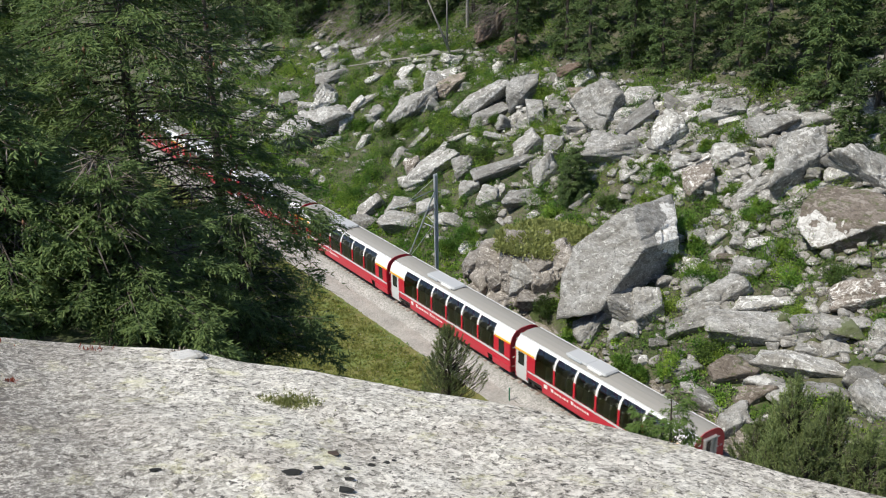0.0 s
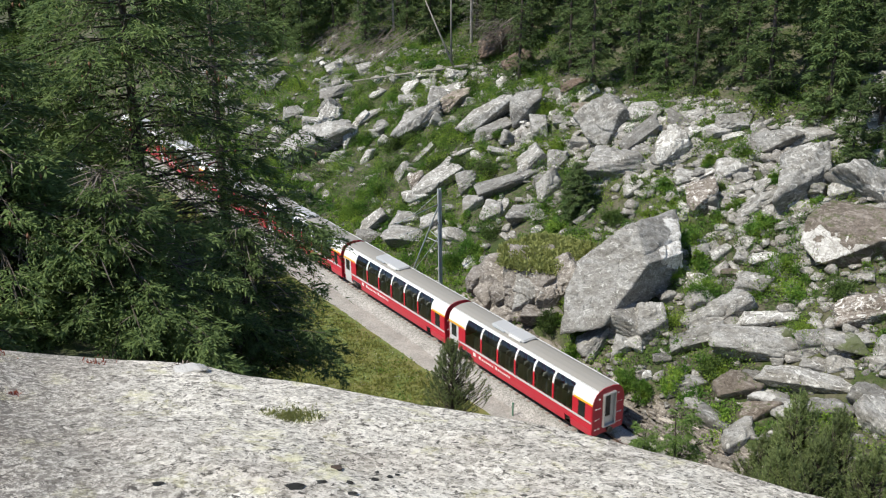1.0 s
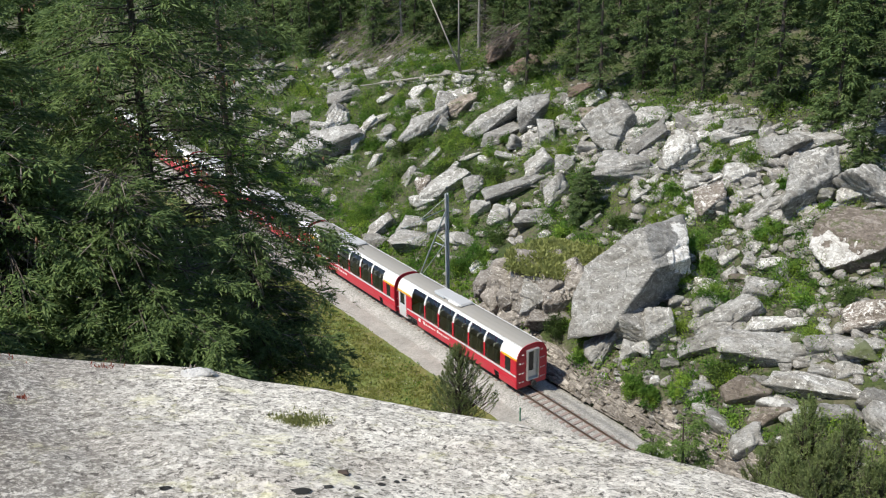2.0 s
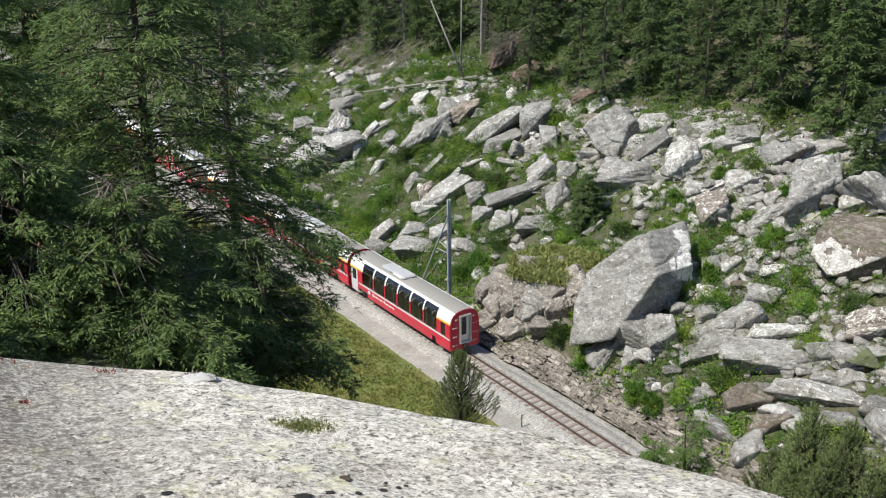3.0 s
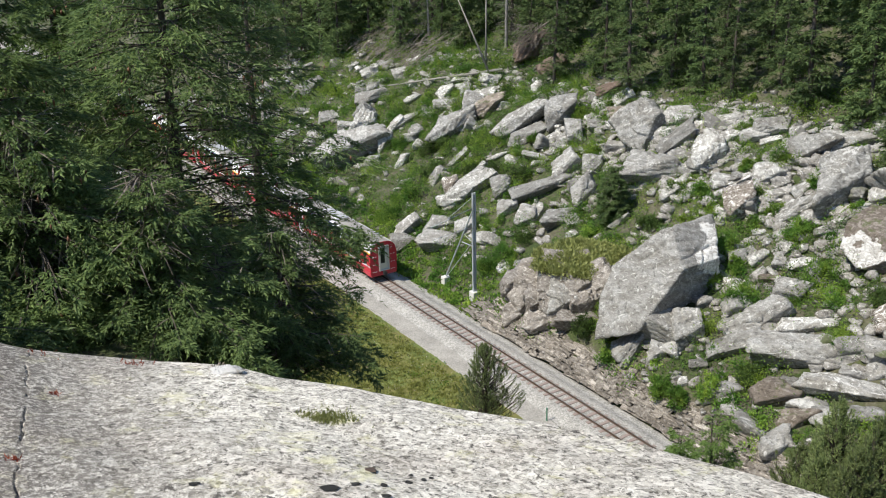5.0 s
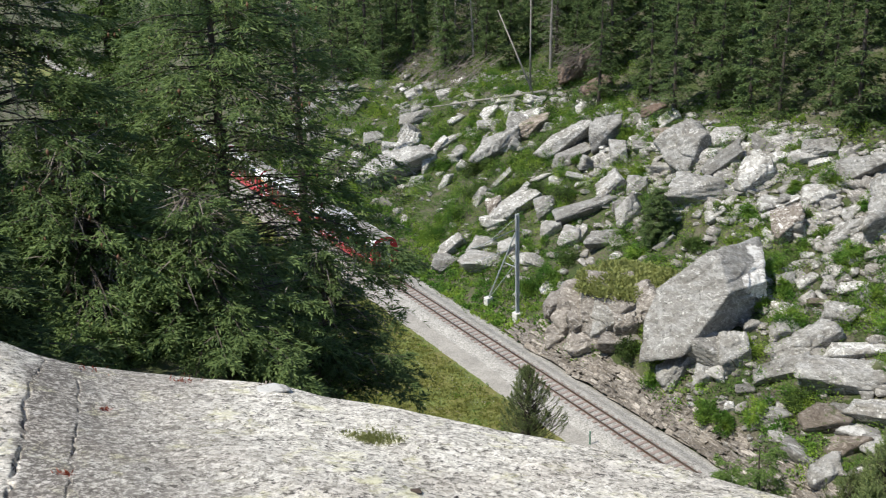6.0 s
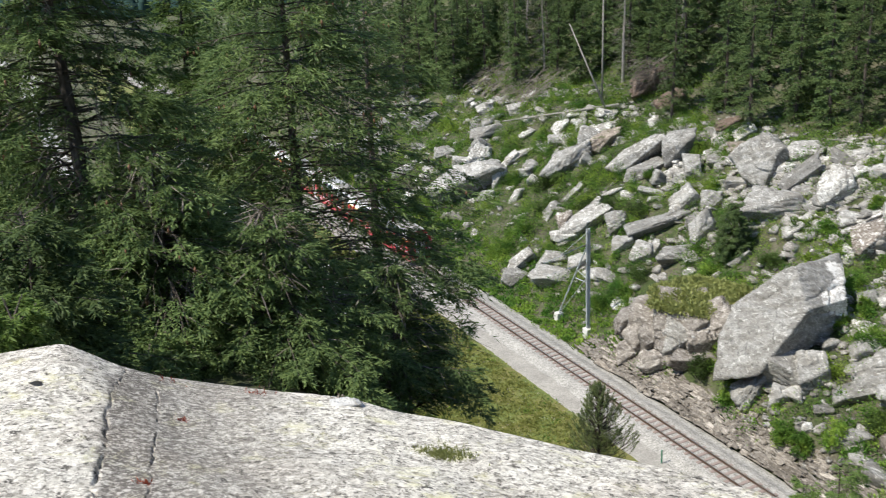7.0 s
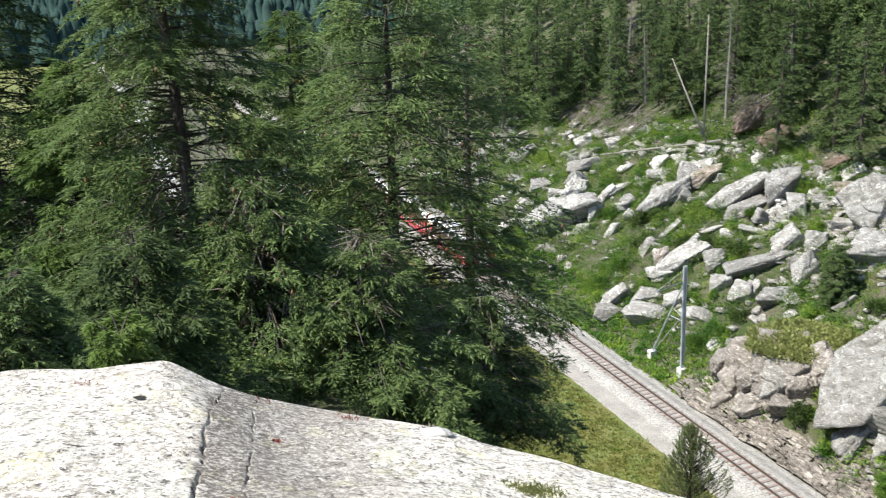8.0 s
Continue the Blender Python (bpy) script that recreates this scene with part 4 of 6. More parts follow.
stone(35.6, 12.8, 5.69, 4.25, 1.47, 12, M_ROCK_WHITE)
stone(30.1, 15.2, 7.61, 3.99, 2.39, 15, M_ROCK_PATCH)
stone(33.1, 16.9, 8.27, 1.08, 0.58, 0, M_ROCK_WHITE)
stone(36.8, 17.8, 8.08, 1.21, 0.60, 0, M_ROCK_WHITE)
stone(34.1, 11.0, 4.88, 6.75, 2.94, 0, M_ROCK, "long flat-topped gneiss slab resting over a dark gap")
stone(31.6, 12.3, 5.75, 2.13, 1.82, 0, M_ROCK)
stone(29.5, 13.2, 6.15, 3.61, 1.96, -3, M_ROCK)
stone(30.6, 11.3, 4.78, 1.87, 1.13, 0, M_ROCK)
stone(29.3, 12.1, 5.20, 1.87, 1.21, 0, M_ROCK)
stone(33.2, 7.2, 3.21, 3.22, 2.38, 0, M_ROCK_BROWN, "layered brown gneiss ledge with a dark hollow")
stone(32.6, 9.0, 3.47, 3.50, 1.55, 0, M_ROCK)
stone(29.6, 10.3, 4.18, 6.51, 1.76, -3, M_ROCK_WHITE, "long pale layered gneiss ledge")
stone(36.4, 6.1, 2.48, 2.51, 1.49, 10, M_ROCK)
stone(34.8, 5.3, 1.93, 1.92, 0.92, -15, M_ROCK)
stone(32.9, 5.0, 1.67, 2.87, 1.51, -20, M_ROCK)
stone(31.0, 6.8, 2.81, 2.86, 1.51, 10, M_ROCK_BROWN)
stone(31.1, 4.9, 1.59, 2.38, 1.71, 30, M_ROCK)
stone(27.2, 13.3, 6.44, 1.54, 2.55, 0, M_ROCK)
stone(24.6, 9.2, 4.35, 3.29, 2.19, -40, M_ROCK)
stone(26.4, 10.6, 4.84, 2.25, 1.50, 0, M_ROCK)
stone(29.3, 7.7, 3.38, 2.99, 1.35, 0, M_ROCK)
stone(27.6, 8.5, 3.92, 2.97, 1.48, 0, M_ROCK)
stone(44.6, 5.6, 2.39, 3.18, 2.26, 35, M_ROCK)
stone(43.0, 7.4, 3.84, 3.57, 3.66, -20, M_ROCK)
stone(41.7, 8.3, 4.27, 2.15, 3.48, 10, M_ROCK)
stone(42.5, 6.1, 2.72, 1.24, 1.82, 0, M_ROCK)
stone(51.8, 11.7, 5.40, 1.67, 1.39, 30, M_ROCK)
stone(39.4, 6.9, 2.84, 1.21, 0.97, 0, M_ROCK)
stone(39.3, 5.4, 2.08, 0.72, 0.96, 0, M_ROCK_WHITE)
stone(42.8, 10.9, 5.31, 1.28, 1.11, 20, M_ROCK)
stone(57.9, 16.5, 7.70, 1.51, 1.11, 20, M_ROCK)
stone(48.1, 18.4, 8.93, 0.94, 1.22, 0, M_ROCK_WHITE)

# further blocks beyond the trees, where the slope runs on
placing = np.random.default_rng(77)
for k in range(36):
    bs, bc = placing.uniform(104, 150), placing.uniform(7.5, 28)
    bw = placing.uniform(1.6, 4.2)
    stone(bs, bc, float(ground_height(bs, bc)) + 0.2, bw, bw * placing.uniform(0.4, 0.85), placing.uniform(-20, 35), M_ROCK_WHITE if k % 3 == 0 else M_ROCK)

# smaller blocks strewn over the slope, thickest in the scree below the wood
def strew():
    r = np.random.default_rng(21)
    kinds = [raw_mesh("block", *hewn(4, (1.25, r.uniform(0.7, 1.1), r.uniform(0.5, 0.95)), random_cuts(np.random.default_rng(100 + k)), 100 + k)[:2], (M_ROCK, M_ROCK_WHITE, M_ROCK, M_ROCK_WHITE, M_ROCK, M_ROCK_MOSS)[k % 6]) for k in range(18)]
    small = [hewn(2, (1.25, r.uniform(0.7, 1.1), r.uniform(0.5, 0.95)), random_cuts(np.random.default_rng(200 + k)), 200 + k, 0.08)[0] for k in range(12)]
    n = 0
    rest_v, rest_f, at = [], [], 0
    while n < 3000:
        s, c = r.uniform(24, 128), 5.5 + 25 * r.uniform(0, 1)
        if n > 1450:
            s, c = r.uniform(27, 70), r.uniform(12, 31)
        dense = (0.35 + 0.65 * float(step(14, 26, c))) * (1.0 if s < 78 else 0.8)
        if n > 170 and s > 62 and c < 25 and r.uniform() < 0.5:
            continue
        if r.uniform() > dense or (wobble(s, c, 5.0, 1.7) < -0.35 and r.uniform() < 0.75):
            continue
        w = 0.6 + 1.6 * r.uniform() ** 1.9 if n < 175 else 0.3 + 1.0 * r.uniform() ** 1.6
        me = kinds[int(r.integers(18))]
        p = on_ground(s, c)
        place = Matrix.Translation((p.x, p.y, p.z + 0.1 * w)) @ pose(0, 0, 0, r.uniform(-25, 25), r.uniform(-25, 25), r.uniform(0, 360)) @ Matrix.Diagonal((w, w, w, 1))
        n += 1
        if n > 170:
            co = small[int(r.integers(12))]
            mw = np.array(place)
            rest_v.append(co @ mw[:3, :3].T + mw[:3, 3])
            rest_f.append(ICO[2][1] + at)
            at += len(co)
            continue
        ob = put("boulder", me)
        ob.matrix_basis = place
        pale = me.materials[0] == M_ROCK_WHITE
        tagged(ob, "small pale angular rock on the scree slope" if pale else "small grey angular rock on the scree slope", "rock", group="rocks of the scree")
    tagged(put("scree", raw_mesh("scree", np.concatenate(rest_v), np.concatenate(rest_f), M_ROCK_SCREE)), "loose angular grey scree blocks between the boulders", "scree", kind="stuff")
    # rubble too small to tell apart
    vs, fs, base = [], [], 0
    v0, f0 = ICO[2]
    for k in range(4200):
        s, c = r.uniform(22, 135), 3.5 + 29 * r.uniform() ** 0.8
        if wobble(s, c, 4.0, 0.4) < -0.1 - 0.9 * float(step(12, 26, c)):
            continue
        if s > 52 and c < 27 and r.uniform() < 0.8:
            continue
        w = r.uniform(0.12, 0.42)
        n1 = v0 * np.array((w, w * r.uniform(0.6, 1), w * r.uniform(0.4, 0.8))) * (1 + r.uniform(-0.28, 0.2, (len(v0), 1)))
        a = r.uniform(0, 6.28)
        rot = np.array(((math.cos(a), -math.sin(a), 0), (math.sin(a), math.cos(a), 0), (0, 0, 1)))
        vs.append(n1 @ rot.T + np.array(on_ground(s, c)))
        fs.append(f0 + base)
        base += len(v0)
    tagged(put("rubble", raw_mesh("rubble", np.concatenate(vs), np.concatenate(fs), M_ROCK_SCREE)), "loose pale rubble between the boulders", "rubble", kind="stuff")


strew()

# ---- stone bank along the track ----
def stone_bank():
    bank = hold("stone_bank", "bank of stacked weathered stone slabs beside the track", "stone bank", kind="structure")
    r = np.random.default_rng(5)
    metal = []
    for k in range(10):
        q = np.array([(x, y, z) for z in (-0.5, 0.5) for y in (-0.5, -0.1, 0.25, 0.5) for x in (-0.5, 0.5)], float)
        q += r.uniform(-0.14, 0.14, q.shape) * np.array((1, 0.6, 1))
        f = []
        for i in range(3):
            o = 2 * i
            f += [(o, o + 2, o + 3, o + 1), (8 + o, 9 + o, 11 + o, 10 + o), (o, 8 + o, 10 + o, o + 2), (o + 1, o + 3, 11 + o, 9 + o)]
        f += [(0, 1, 9, 8), (6, 14, 15, 7)]
        metal.append(raw_mesh("slab", q, f, M_SLAB))
    for k in range(298):
        q = (k % 9) / 9
        s = 25 + (k // 9 + r.uniform(0, 1)) * 1.05
        c = 2.75 + 2.4 * q + r.uniform(-0.15, 0.15)
        z = -0.25 + 1.75 * q * (1 - 0.75 * float(step(56, 66, s)))
        o = put("slab", metal[int(r.integers(10))], bank)
        o.matrix_basis = Matrix.Translation(plan(s, c, z)) @ TRACK_TURN @ pose(0, 0, 0, r.uniform(-9, 9), r.uniform(-45, -10), r.uniform(-12, 12)) @ Matrix.Diagonal((r.uniform(0.22, 0.5), r.uniform(0.6, 2.4), r.uniform(0.07, 0.2), 1))

    # slivers too small to tell apart
    vs, fs, at = [], [], 0
    for k in range(1300):
        me = metal[int(r.integers(10))]
        co = np.empty(len(me.vertices) * 3, np.float32)
        me.vertices.foreach_get("co", co)
        q = r.uniform()
        s = r.uniform(24, 62)
        m = Matrix.Translation(plan(s, 2.6 + 2.7 * q, -0.2 + 1.85 * q * (1 - 0.75 * float(step(56, 66, s))))) @ TRACK_TURN @ pose(0, 0, 0, r.uniform(-12, 12), r.uniform(-50, -5), r.uniform(-16, 16)) @ Matrix.Diagonal((r.uniform(0.1, 0.3), r.uniform(0.3, 1.1), r.uniform(0.04, 0.12), 1))
        mw = np.array(m)
        vs.append(co.reshape(-1, 3) @ mw[:3, :3].T + mw[:3, 3])
        fs.append(np.array([p.vertices[:] for p in me.polygons]) + at)
        at += len(me.vertices)
    tagged(put("slivers", raw_mesh("slivers", np.concatenate(vs), np.concatenate(fs), M_SLAB), bank), "thin stone slivers between the slabs", kind="stuff")


stone_bank()

# ---- vegetation ----
def unit(v):
    return v / np.maximum(np.linalg.norm(v, axis=-1, keepdims=True), 1e-9)


def kites(base, way, length, width, r):
    """Slim leaf-like sprays: four corners each, two triangles' worth."""
    n = len(base)
    side = unit(np.cross(way, r.normal(0, 1, (n, 3)) + np.array((0, 0, 1.9))))
    mid = base + way * (length * 0.4)[:, None]
    w = side * (width * 0.5)[:, None]
    v = np.stack([base, mid + w, base + way * length[:, None] + np.array((0, 0, -1)) * (length * 0.12)[:, None], mid - w], 1)
    return v.reshape(-1, 3), np.arange(4 * n).reshape(-1, 4)


def conifer(name, height, spread_r, seed, whorls, per, twigs, sprays, spray_len, spray_w, needle, droop=0.35, lift=0.15, bare=0.06, limb_sides=3, shape=0.85, dead=False, cones=0, girth=1.0, clump=0.0, tier=0.02, bare_twigs=0):
    """Meshes of a conifer: trunk, limbs, crown."""
    r = np.random.default_rng(seed)
    bm = bmesh.new()
    seg, ring = 9, []
    for i in range(seg + 1):
        q = i / seg
        rad = girth * ((0.011 * height + 0.05) * (1 - q) ** 0.8 + 0.012)
        off = 0.012 * height * np.array((math.sin(q * 5 + seed), math.cos(q * 4 + seed * 2))) * q
        ring.append([bm.verts.new((off[0] + rad * math.cos(a) * (1 + 0.1 * math.sin(3 * a)), off[1] + rad * math.sin(a), q * height)) for a in np.linspace(0, 6.283, 9)[:-1]])
    for a, c in zip(ring, ring[1:]):
        for j in range(8):
            bm.faces.new((a[j], a[(j + 1) % 8], c[(j + 1) % 8], c[j]))
    bm.faces.new(ring[-1])
    trunk = bpy.data.meshes.new(name + "_trunk")
    bm.to_mesh(trunk)
    bm.free()
    trunk.materials.append(M_DEAD if dead else M_BARK)
    nb = whorls * per
    q = np.repeat(np.linspace(bare, 0.985, whorls), per) + r.normal(0, tier, nb)
    q = np.clip(q, bare * 0.7, 0.99)
    az = r.uniform(0, 6.283, nb)
    lump = 0.82 + 0.18 * np.sin(az * 2 + q * 9 + seed) * np.sin(q * 23 + seed)
    blen = spread_r * (1 - q) ** shape * (0.55 + 0.45 * r.uniform(0, 1, nb)) * np.clip(lump + 0.25, 0.45, 1.15) * (1 - 0.35 * np.clip((0.25 - q) / 0.25, 0, 1)) + 0.15
    out = np.stack([np.cos(az), np.sin(az), np.zeros(nb)], -1)
    start = np.stack([np.zeros(nb), np.zeros(nb), q * height], -1)
    rise = lift + 0.9 * np.clip(q - 0.75, 0, 1) * 2 + np.random.default_rng(seed + 900).normal(0, 0.13, nb)

    def along(b, t):
        L = blen[b][:, None]
        return start[b] + out[b] * L * t[:, None] + np.array((0, 0, 1)) * (L * (rise[b][:, None] * t[:, None] - droop * (t ** 2)[:, None] + 0.18 * droop * (t ** 4)[:, None]))

    # limbs
    lv, lf, base = [], [], 0
    ts = np.array((0, 0.35, 0.7, 1.0))
    bi = np.arange(nb)
    for k, t in enumerate(ts):
        p = along(bi, np.full(nb, t))
        rad = (0.006 + 0.0062 * blen) * (1 - t) + 0.003
        tang = np.cross(out, np.array((0, 0, 1.0)))
        for j in range(limb_sides):
            a = 6.283 * j / limb_sides
            lv.append(p + (tang * math.cos(a) + np.array((0, 0, 1.0)) * math.sin(a)) * rad[:, None])
    lv = np.concatenate(lv)
    for k in range(3):
        for j in range(limb_sides):
            a, c = (k * limb_sides + j) * nb + bi, (k * limb_sides + (j + 1) % limb_sides) * nb + bi
            lf.append(np.stack([a, c, c + limb_sides * nb, a + limb_sides * nb], -1))
    bm = bmesh.new()
    bm.from_mesh(trunk)
    bm.from_mesh(raw_mesh(name + "_limbs", lv, np.concatenate(lf), M_BARK))
    bm.to_mesh(trunk)
    bm.free()
    # twigs along the limbs, sprays along the twigs
    cnt = np.maximum(2, (twigs * blen / spread_r * 1.3).astype(int))
    b = np.repeat(bi, cnt)
    t = np.clip(0.1 + 0.9 * r.uniform(0, 1, len(b)) ** 0.75, 0, 1)
    p = along(b, t)
    tang = np.cross(out[b], np.array((0, 0, 1.0)))
    sgn = np.where(r.uniform(0, 1, len(b)) < 0.5, -1, 1)
    tl = (0.10 * spread_r + 0.30 * blen[b] * (1 - t)) * r.uniform(0.5, 1.1, len(b))
    td = unit(out[b] * r.uniform(0.35, 1.0, len(b))[:, None] + tang * (sgn * r.uniform(0.3, 1.0, len(b)))[:, None] + np.array((0, 0, 1.0)) * r.normal(-0.22 if droop > 0 else 0.5, 0.22, len(b))[:, None])
    m = np.repeat(np.arange(len(b)), sprays)
    u = np.tile(np.linspace(0.05, 1, sprays), len(b)) + r.normal(0, 0.06, len(m))
    u = np.clip(u, 0, 1)
    sp = p[m] + td[m] * (tl[m] * u)[:, None] + np.array((0, 0, -0.25 if droop > 0 else 0.1)) * (tl[m] * u * u)[:, None]
    flank = np.cross(td, np.array((0, 0, 1.0)))[m] * np.where(np.arange(len(m)) % 2 == 0, 1.0, -1.0)[:, None]
    sd = unit(td[m] + 0.75 * flank + r.normal(0, 0.3, (len(m), 3)))
    if clump:
        gap = solid_noise(sp * np.array((0.85, 0.85, 1.1)) + seed * 7.3, seed) * 0.62 + solid_noise(sp * 2.7 + seed, seed + 5) * 0.38
        ok = gap > clump
        sp, sd, m = sp[ok], sd[ok], m[ok]
    v, f = kites(sp, sd, spray_len * r.uniform(0.6, 1.3, len(m)), spray_w * r.uniform(0.7, 1.3, len(m)), r)
    crown = raw_mesh(name + "_crown", v, f, needle)
    if bare_twigs:
        k = r.integers(0, nb, bare_twigs)
        at = along(k, r.uniform(0.15, 0.75, bare_twigs))
        way = unit(out[k] * 0.6 + r.normal(0, 0.6, (bare_twigs, 3)) + np.array((0, 0, -0.35)))
        tv, tf = kites(at, way, r.uniform(0.25, 0.7, bare_twigs), np.full(bare_twigs, 0.022), r)
        grey_twigs = raw_mesh(name + "_twigs", tv, tf, M_DRY)
    if not cones:
        return (trunk, crown, None, grey_twigs) if bare_twigs else (trunk, crown)
    pick = np.flatnonzero((q > 0.3) & (blen > 0.7))
    pick = r.choice(pick, min(cones, len(pick)), replace=True)
    tip = along(pick, r.uniform(0.75, 1.0, len(pick))) + r.normal(0, 0.12, (len(pick), 3))
    shape6 = np.array(((0, 0, 0), (0.022, 0, -0.05), (0, 0.022, -0.05), (-0.022, 0, -0.05), (0, -0.022, -0.05), (0, 0, -0.14)))
    cv = (tip[:, None, :] + shape6[None] * r.uniform(0.8, 1.3, (len(pick), 1, 1))).reshape(-1, 3)
    tri = np.array(((0, 1, 2), (0, 2, 3), (0, 3, 4), (0, 4, 1), (5, 2, 1), (5, 3, 2), (5, 4, 3), (5, 1, 4)))
    cf = (np.arange(len(pick))[:, None, None] * 6 + tri[None]).reshape(-1, 3)
    hung = raw_mesh(name + "_cones", cv, cf, M_CONE)
    return (trunk, crown, hung, grey_twigs) if bare_twigs else (trunk, crown, hung)


def plant(kind, meshes, label, m, group="", category="tree"):
    ob = hold(kind, label, category, m, group)
    for nm, me in zip(("trunk", "crown", "cone_crop", "inner_brush"), meshes):
        if me is None:
            continue
        made = put(nm, me, ob)
        if nm == "cone_crop":
            tagged(made, "hanging brown cones", kind="stuff")
        if nm == "inner_brush":
            tagged(made, "bare grey dead twigs inside the crown", kind="stuff")
    return ob


def at_eye(az, el, dist):
    """Plan place of a point seen from the eye at that bearing, slope and level distance."""
    a = radians(az)
    return Vector((dist * math.sin(a), dist * math.cos(a), EYE_Z + dist * math.tan(radians(el))))


def to_plan(p):
    return p.x * UX + p.y * UY, p.x * NX + p.y * NY - TRACK_OFF


def rooted(az, dist):
    p = at_eye(az, 0, dist)
    s, c = to_plan(p)
    p.z = float(ground_height(s, c)) - 0.1
    return p


def tree_at(kind, az, dist, top_el, spread_r, seed, label, needle, twig=(46, 26, 9), spray=(0.16, 0.045), whorls=34, per=7, **kw):
    p = rooted(az, dist)
    height = EYE_Z + dist * math.tan(radians(top_el)) - p.z
    meshes = conifer(kind, height, spread_r, seed, whorls, per, twig[1], twig[2], spray[0], spray[1], needle, **kw)
    return plant(kind, meshes, label, Matrix.Translation(p) @ pose(0, 0, 0, 0, 0, seed * 40), "spruces beside the boulder")


SPRUCE_WORDS = "dark green spruce with drooping branches below the boulder"
DENSE = dict(clump=0.395, tier=0.008)
tree_at("spruce", -18.6, 21.0, 1.5, 5.7, 3, SPRUCE_WORDS, M_SPRUCE_NEAR, (0, 56, 16), (0.165, 0.031), 31, 7, shape=0.6, cones=170, bare_twigs=2600, **DENSE)
tree_at("spruce", -13.9, 25.0, -2.6, 4.6, 8, SPRUCE_WORDS, M_SPRUCE_NEAR, (0, 15, 14), (0.15, 0.036), 22, 6, shape=0.6, cones=170, bare_twigs=1200, clump=0.46, tier=0.008)
tree_at("spruce", -31.0, 17.0, 8.0, 4.0, 4, SPRUCE_WORDS, M_SPRUCE_NEAR, (0, 52, 20), (0.12, 0.024), 32, 8, shape=0.9, cones=170, bare_twigs=2200, **DENSE)
tree_at("spruce", -41.0, 22.0, 6.0, 4.4, 5, SPRUCE_WORDS, M_SPRUCE, (0, 47, 15), (0.15, 0.036), 32, 7, **DENSE)
tree_at("spruce", -36.4, 20.0, -3.6, 3.2, 6, "young bright green spruce between darker ones", M_YOUNG, (0, 44, 15), (0.15, 0.034), 32, 7, **DENSE)
tree_at("larch", -24.2, 27.0, -1.6, 3.6, 7, "light green larch with soft feathery branches", M_YOUNG, (0, 42, 15), (0.15, 0.034), 34, 6, clump=0.34)
tree_at("spruce", -27.0, 15.5, -11.0, 3.4, 9, SPRUCE_WORDS, M_SPRUCE_NEAR, (0, 42, 19), (0.11, 0.026), 24, 7, cones=170, bare_twigs=900, **DENSE)
tree_at("spruce", -20.5, 15.0, -15.0, 3.0, 10, "low dark spruce close behind the boulder", M_SPRUCE_NEAR, (0, 42, 19), (0.11, 0.026), 22, 7, bare_twigs=900, **DENSE)
tree_at("spruce", -13.2, 17.0, -19.0, 2.9, 12, "low dark spruce close behind the boulder", M_SPRUCE, (0, 42, 19), (0.11, 0.026), 22, 7, bare_twigs=500, **DENSE)
tree_at("spruce", -34.5, 12.5, -13.5, 2.6, 13, "low dark spruce close behind the boulder", M_SPRUCE, (0, 42, 19), (0.11, 0.026), 22, 7, **DENSE)
tree_at("larch_sapling", -36.1, 6.6, -18.9, 0.62, 14, "fresh green larch sapling at the boulder's edge", M_SAPLING, (0, 30, 14), (0.06, 0.012), 34, 7, lift=0.55, droop=0.25, bare=0.6, girth=0.25)
tree_at("spruce", -41.5, 10.5, -15.0, 1.8, 17, "low dark spruce close behind the boulder", M_SPRUCE, (0, 34, 17), (0.09, 0.02), 24, 7, bare=0.4)
tree_at("larch_sapling", 16.0, 25.0, -29.9, 1.9, 15, "light green larch sapling before the track", M_YOUNG, (0, 20, 11), (0.15, 0.026), 26, 8, lift=0.45, droop=0.25, shape=0.5, bare=0.45)
tree_at("larch_sapling", 13.6, 26.0, -31.0, 1.5, 16, "light green larch sapling before the track", M_YOUNG, (0, 20, 11), (0.15, 0.026), 24, 8, lift=0.45, droop=0.25, shape=0.5, bare=0.45)

PINE_WORDS = "bushy dark green mountain pine with upright shoots"


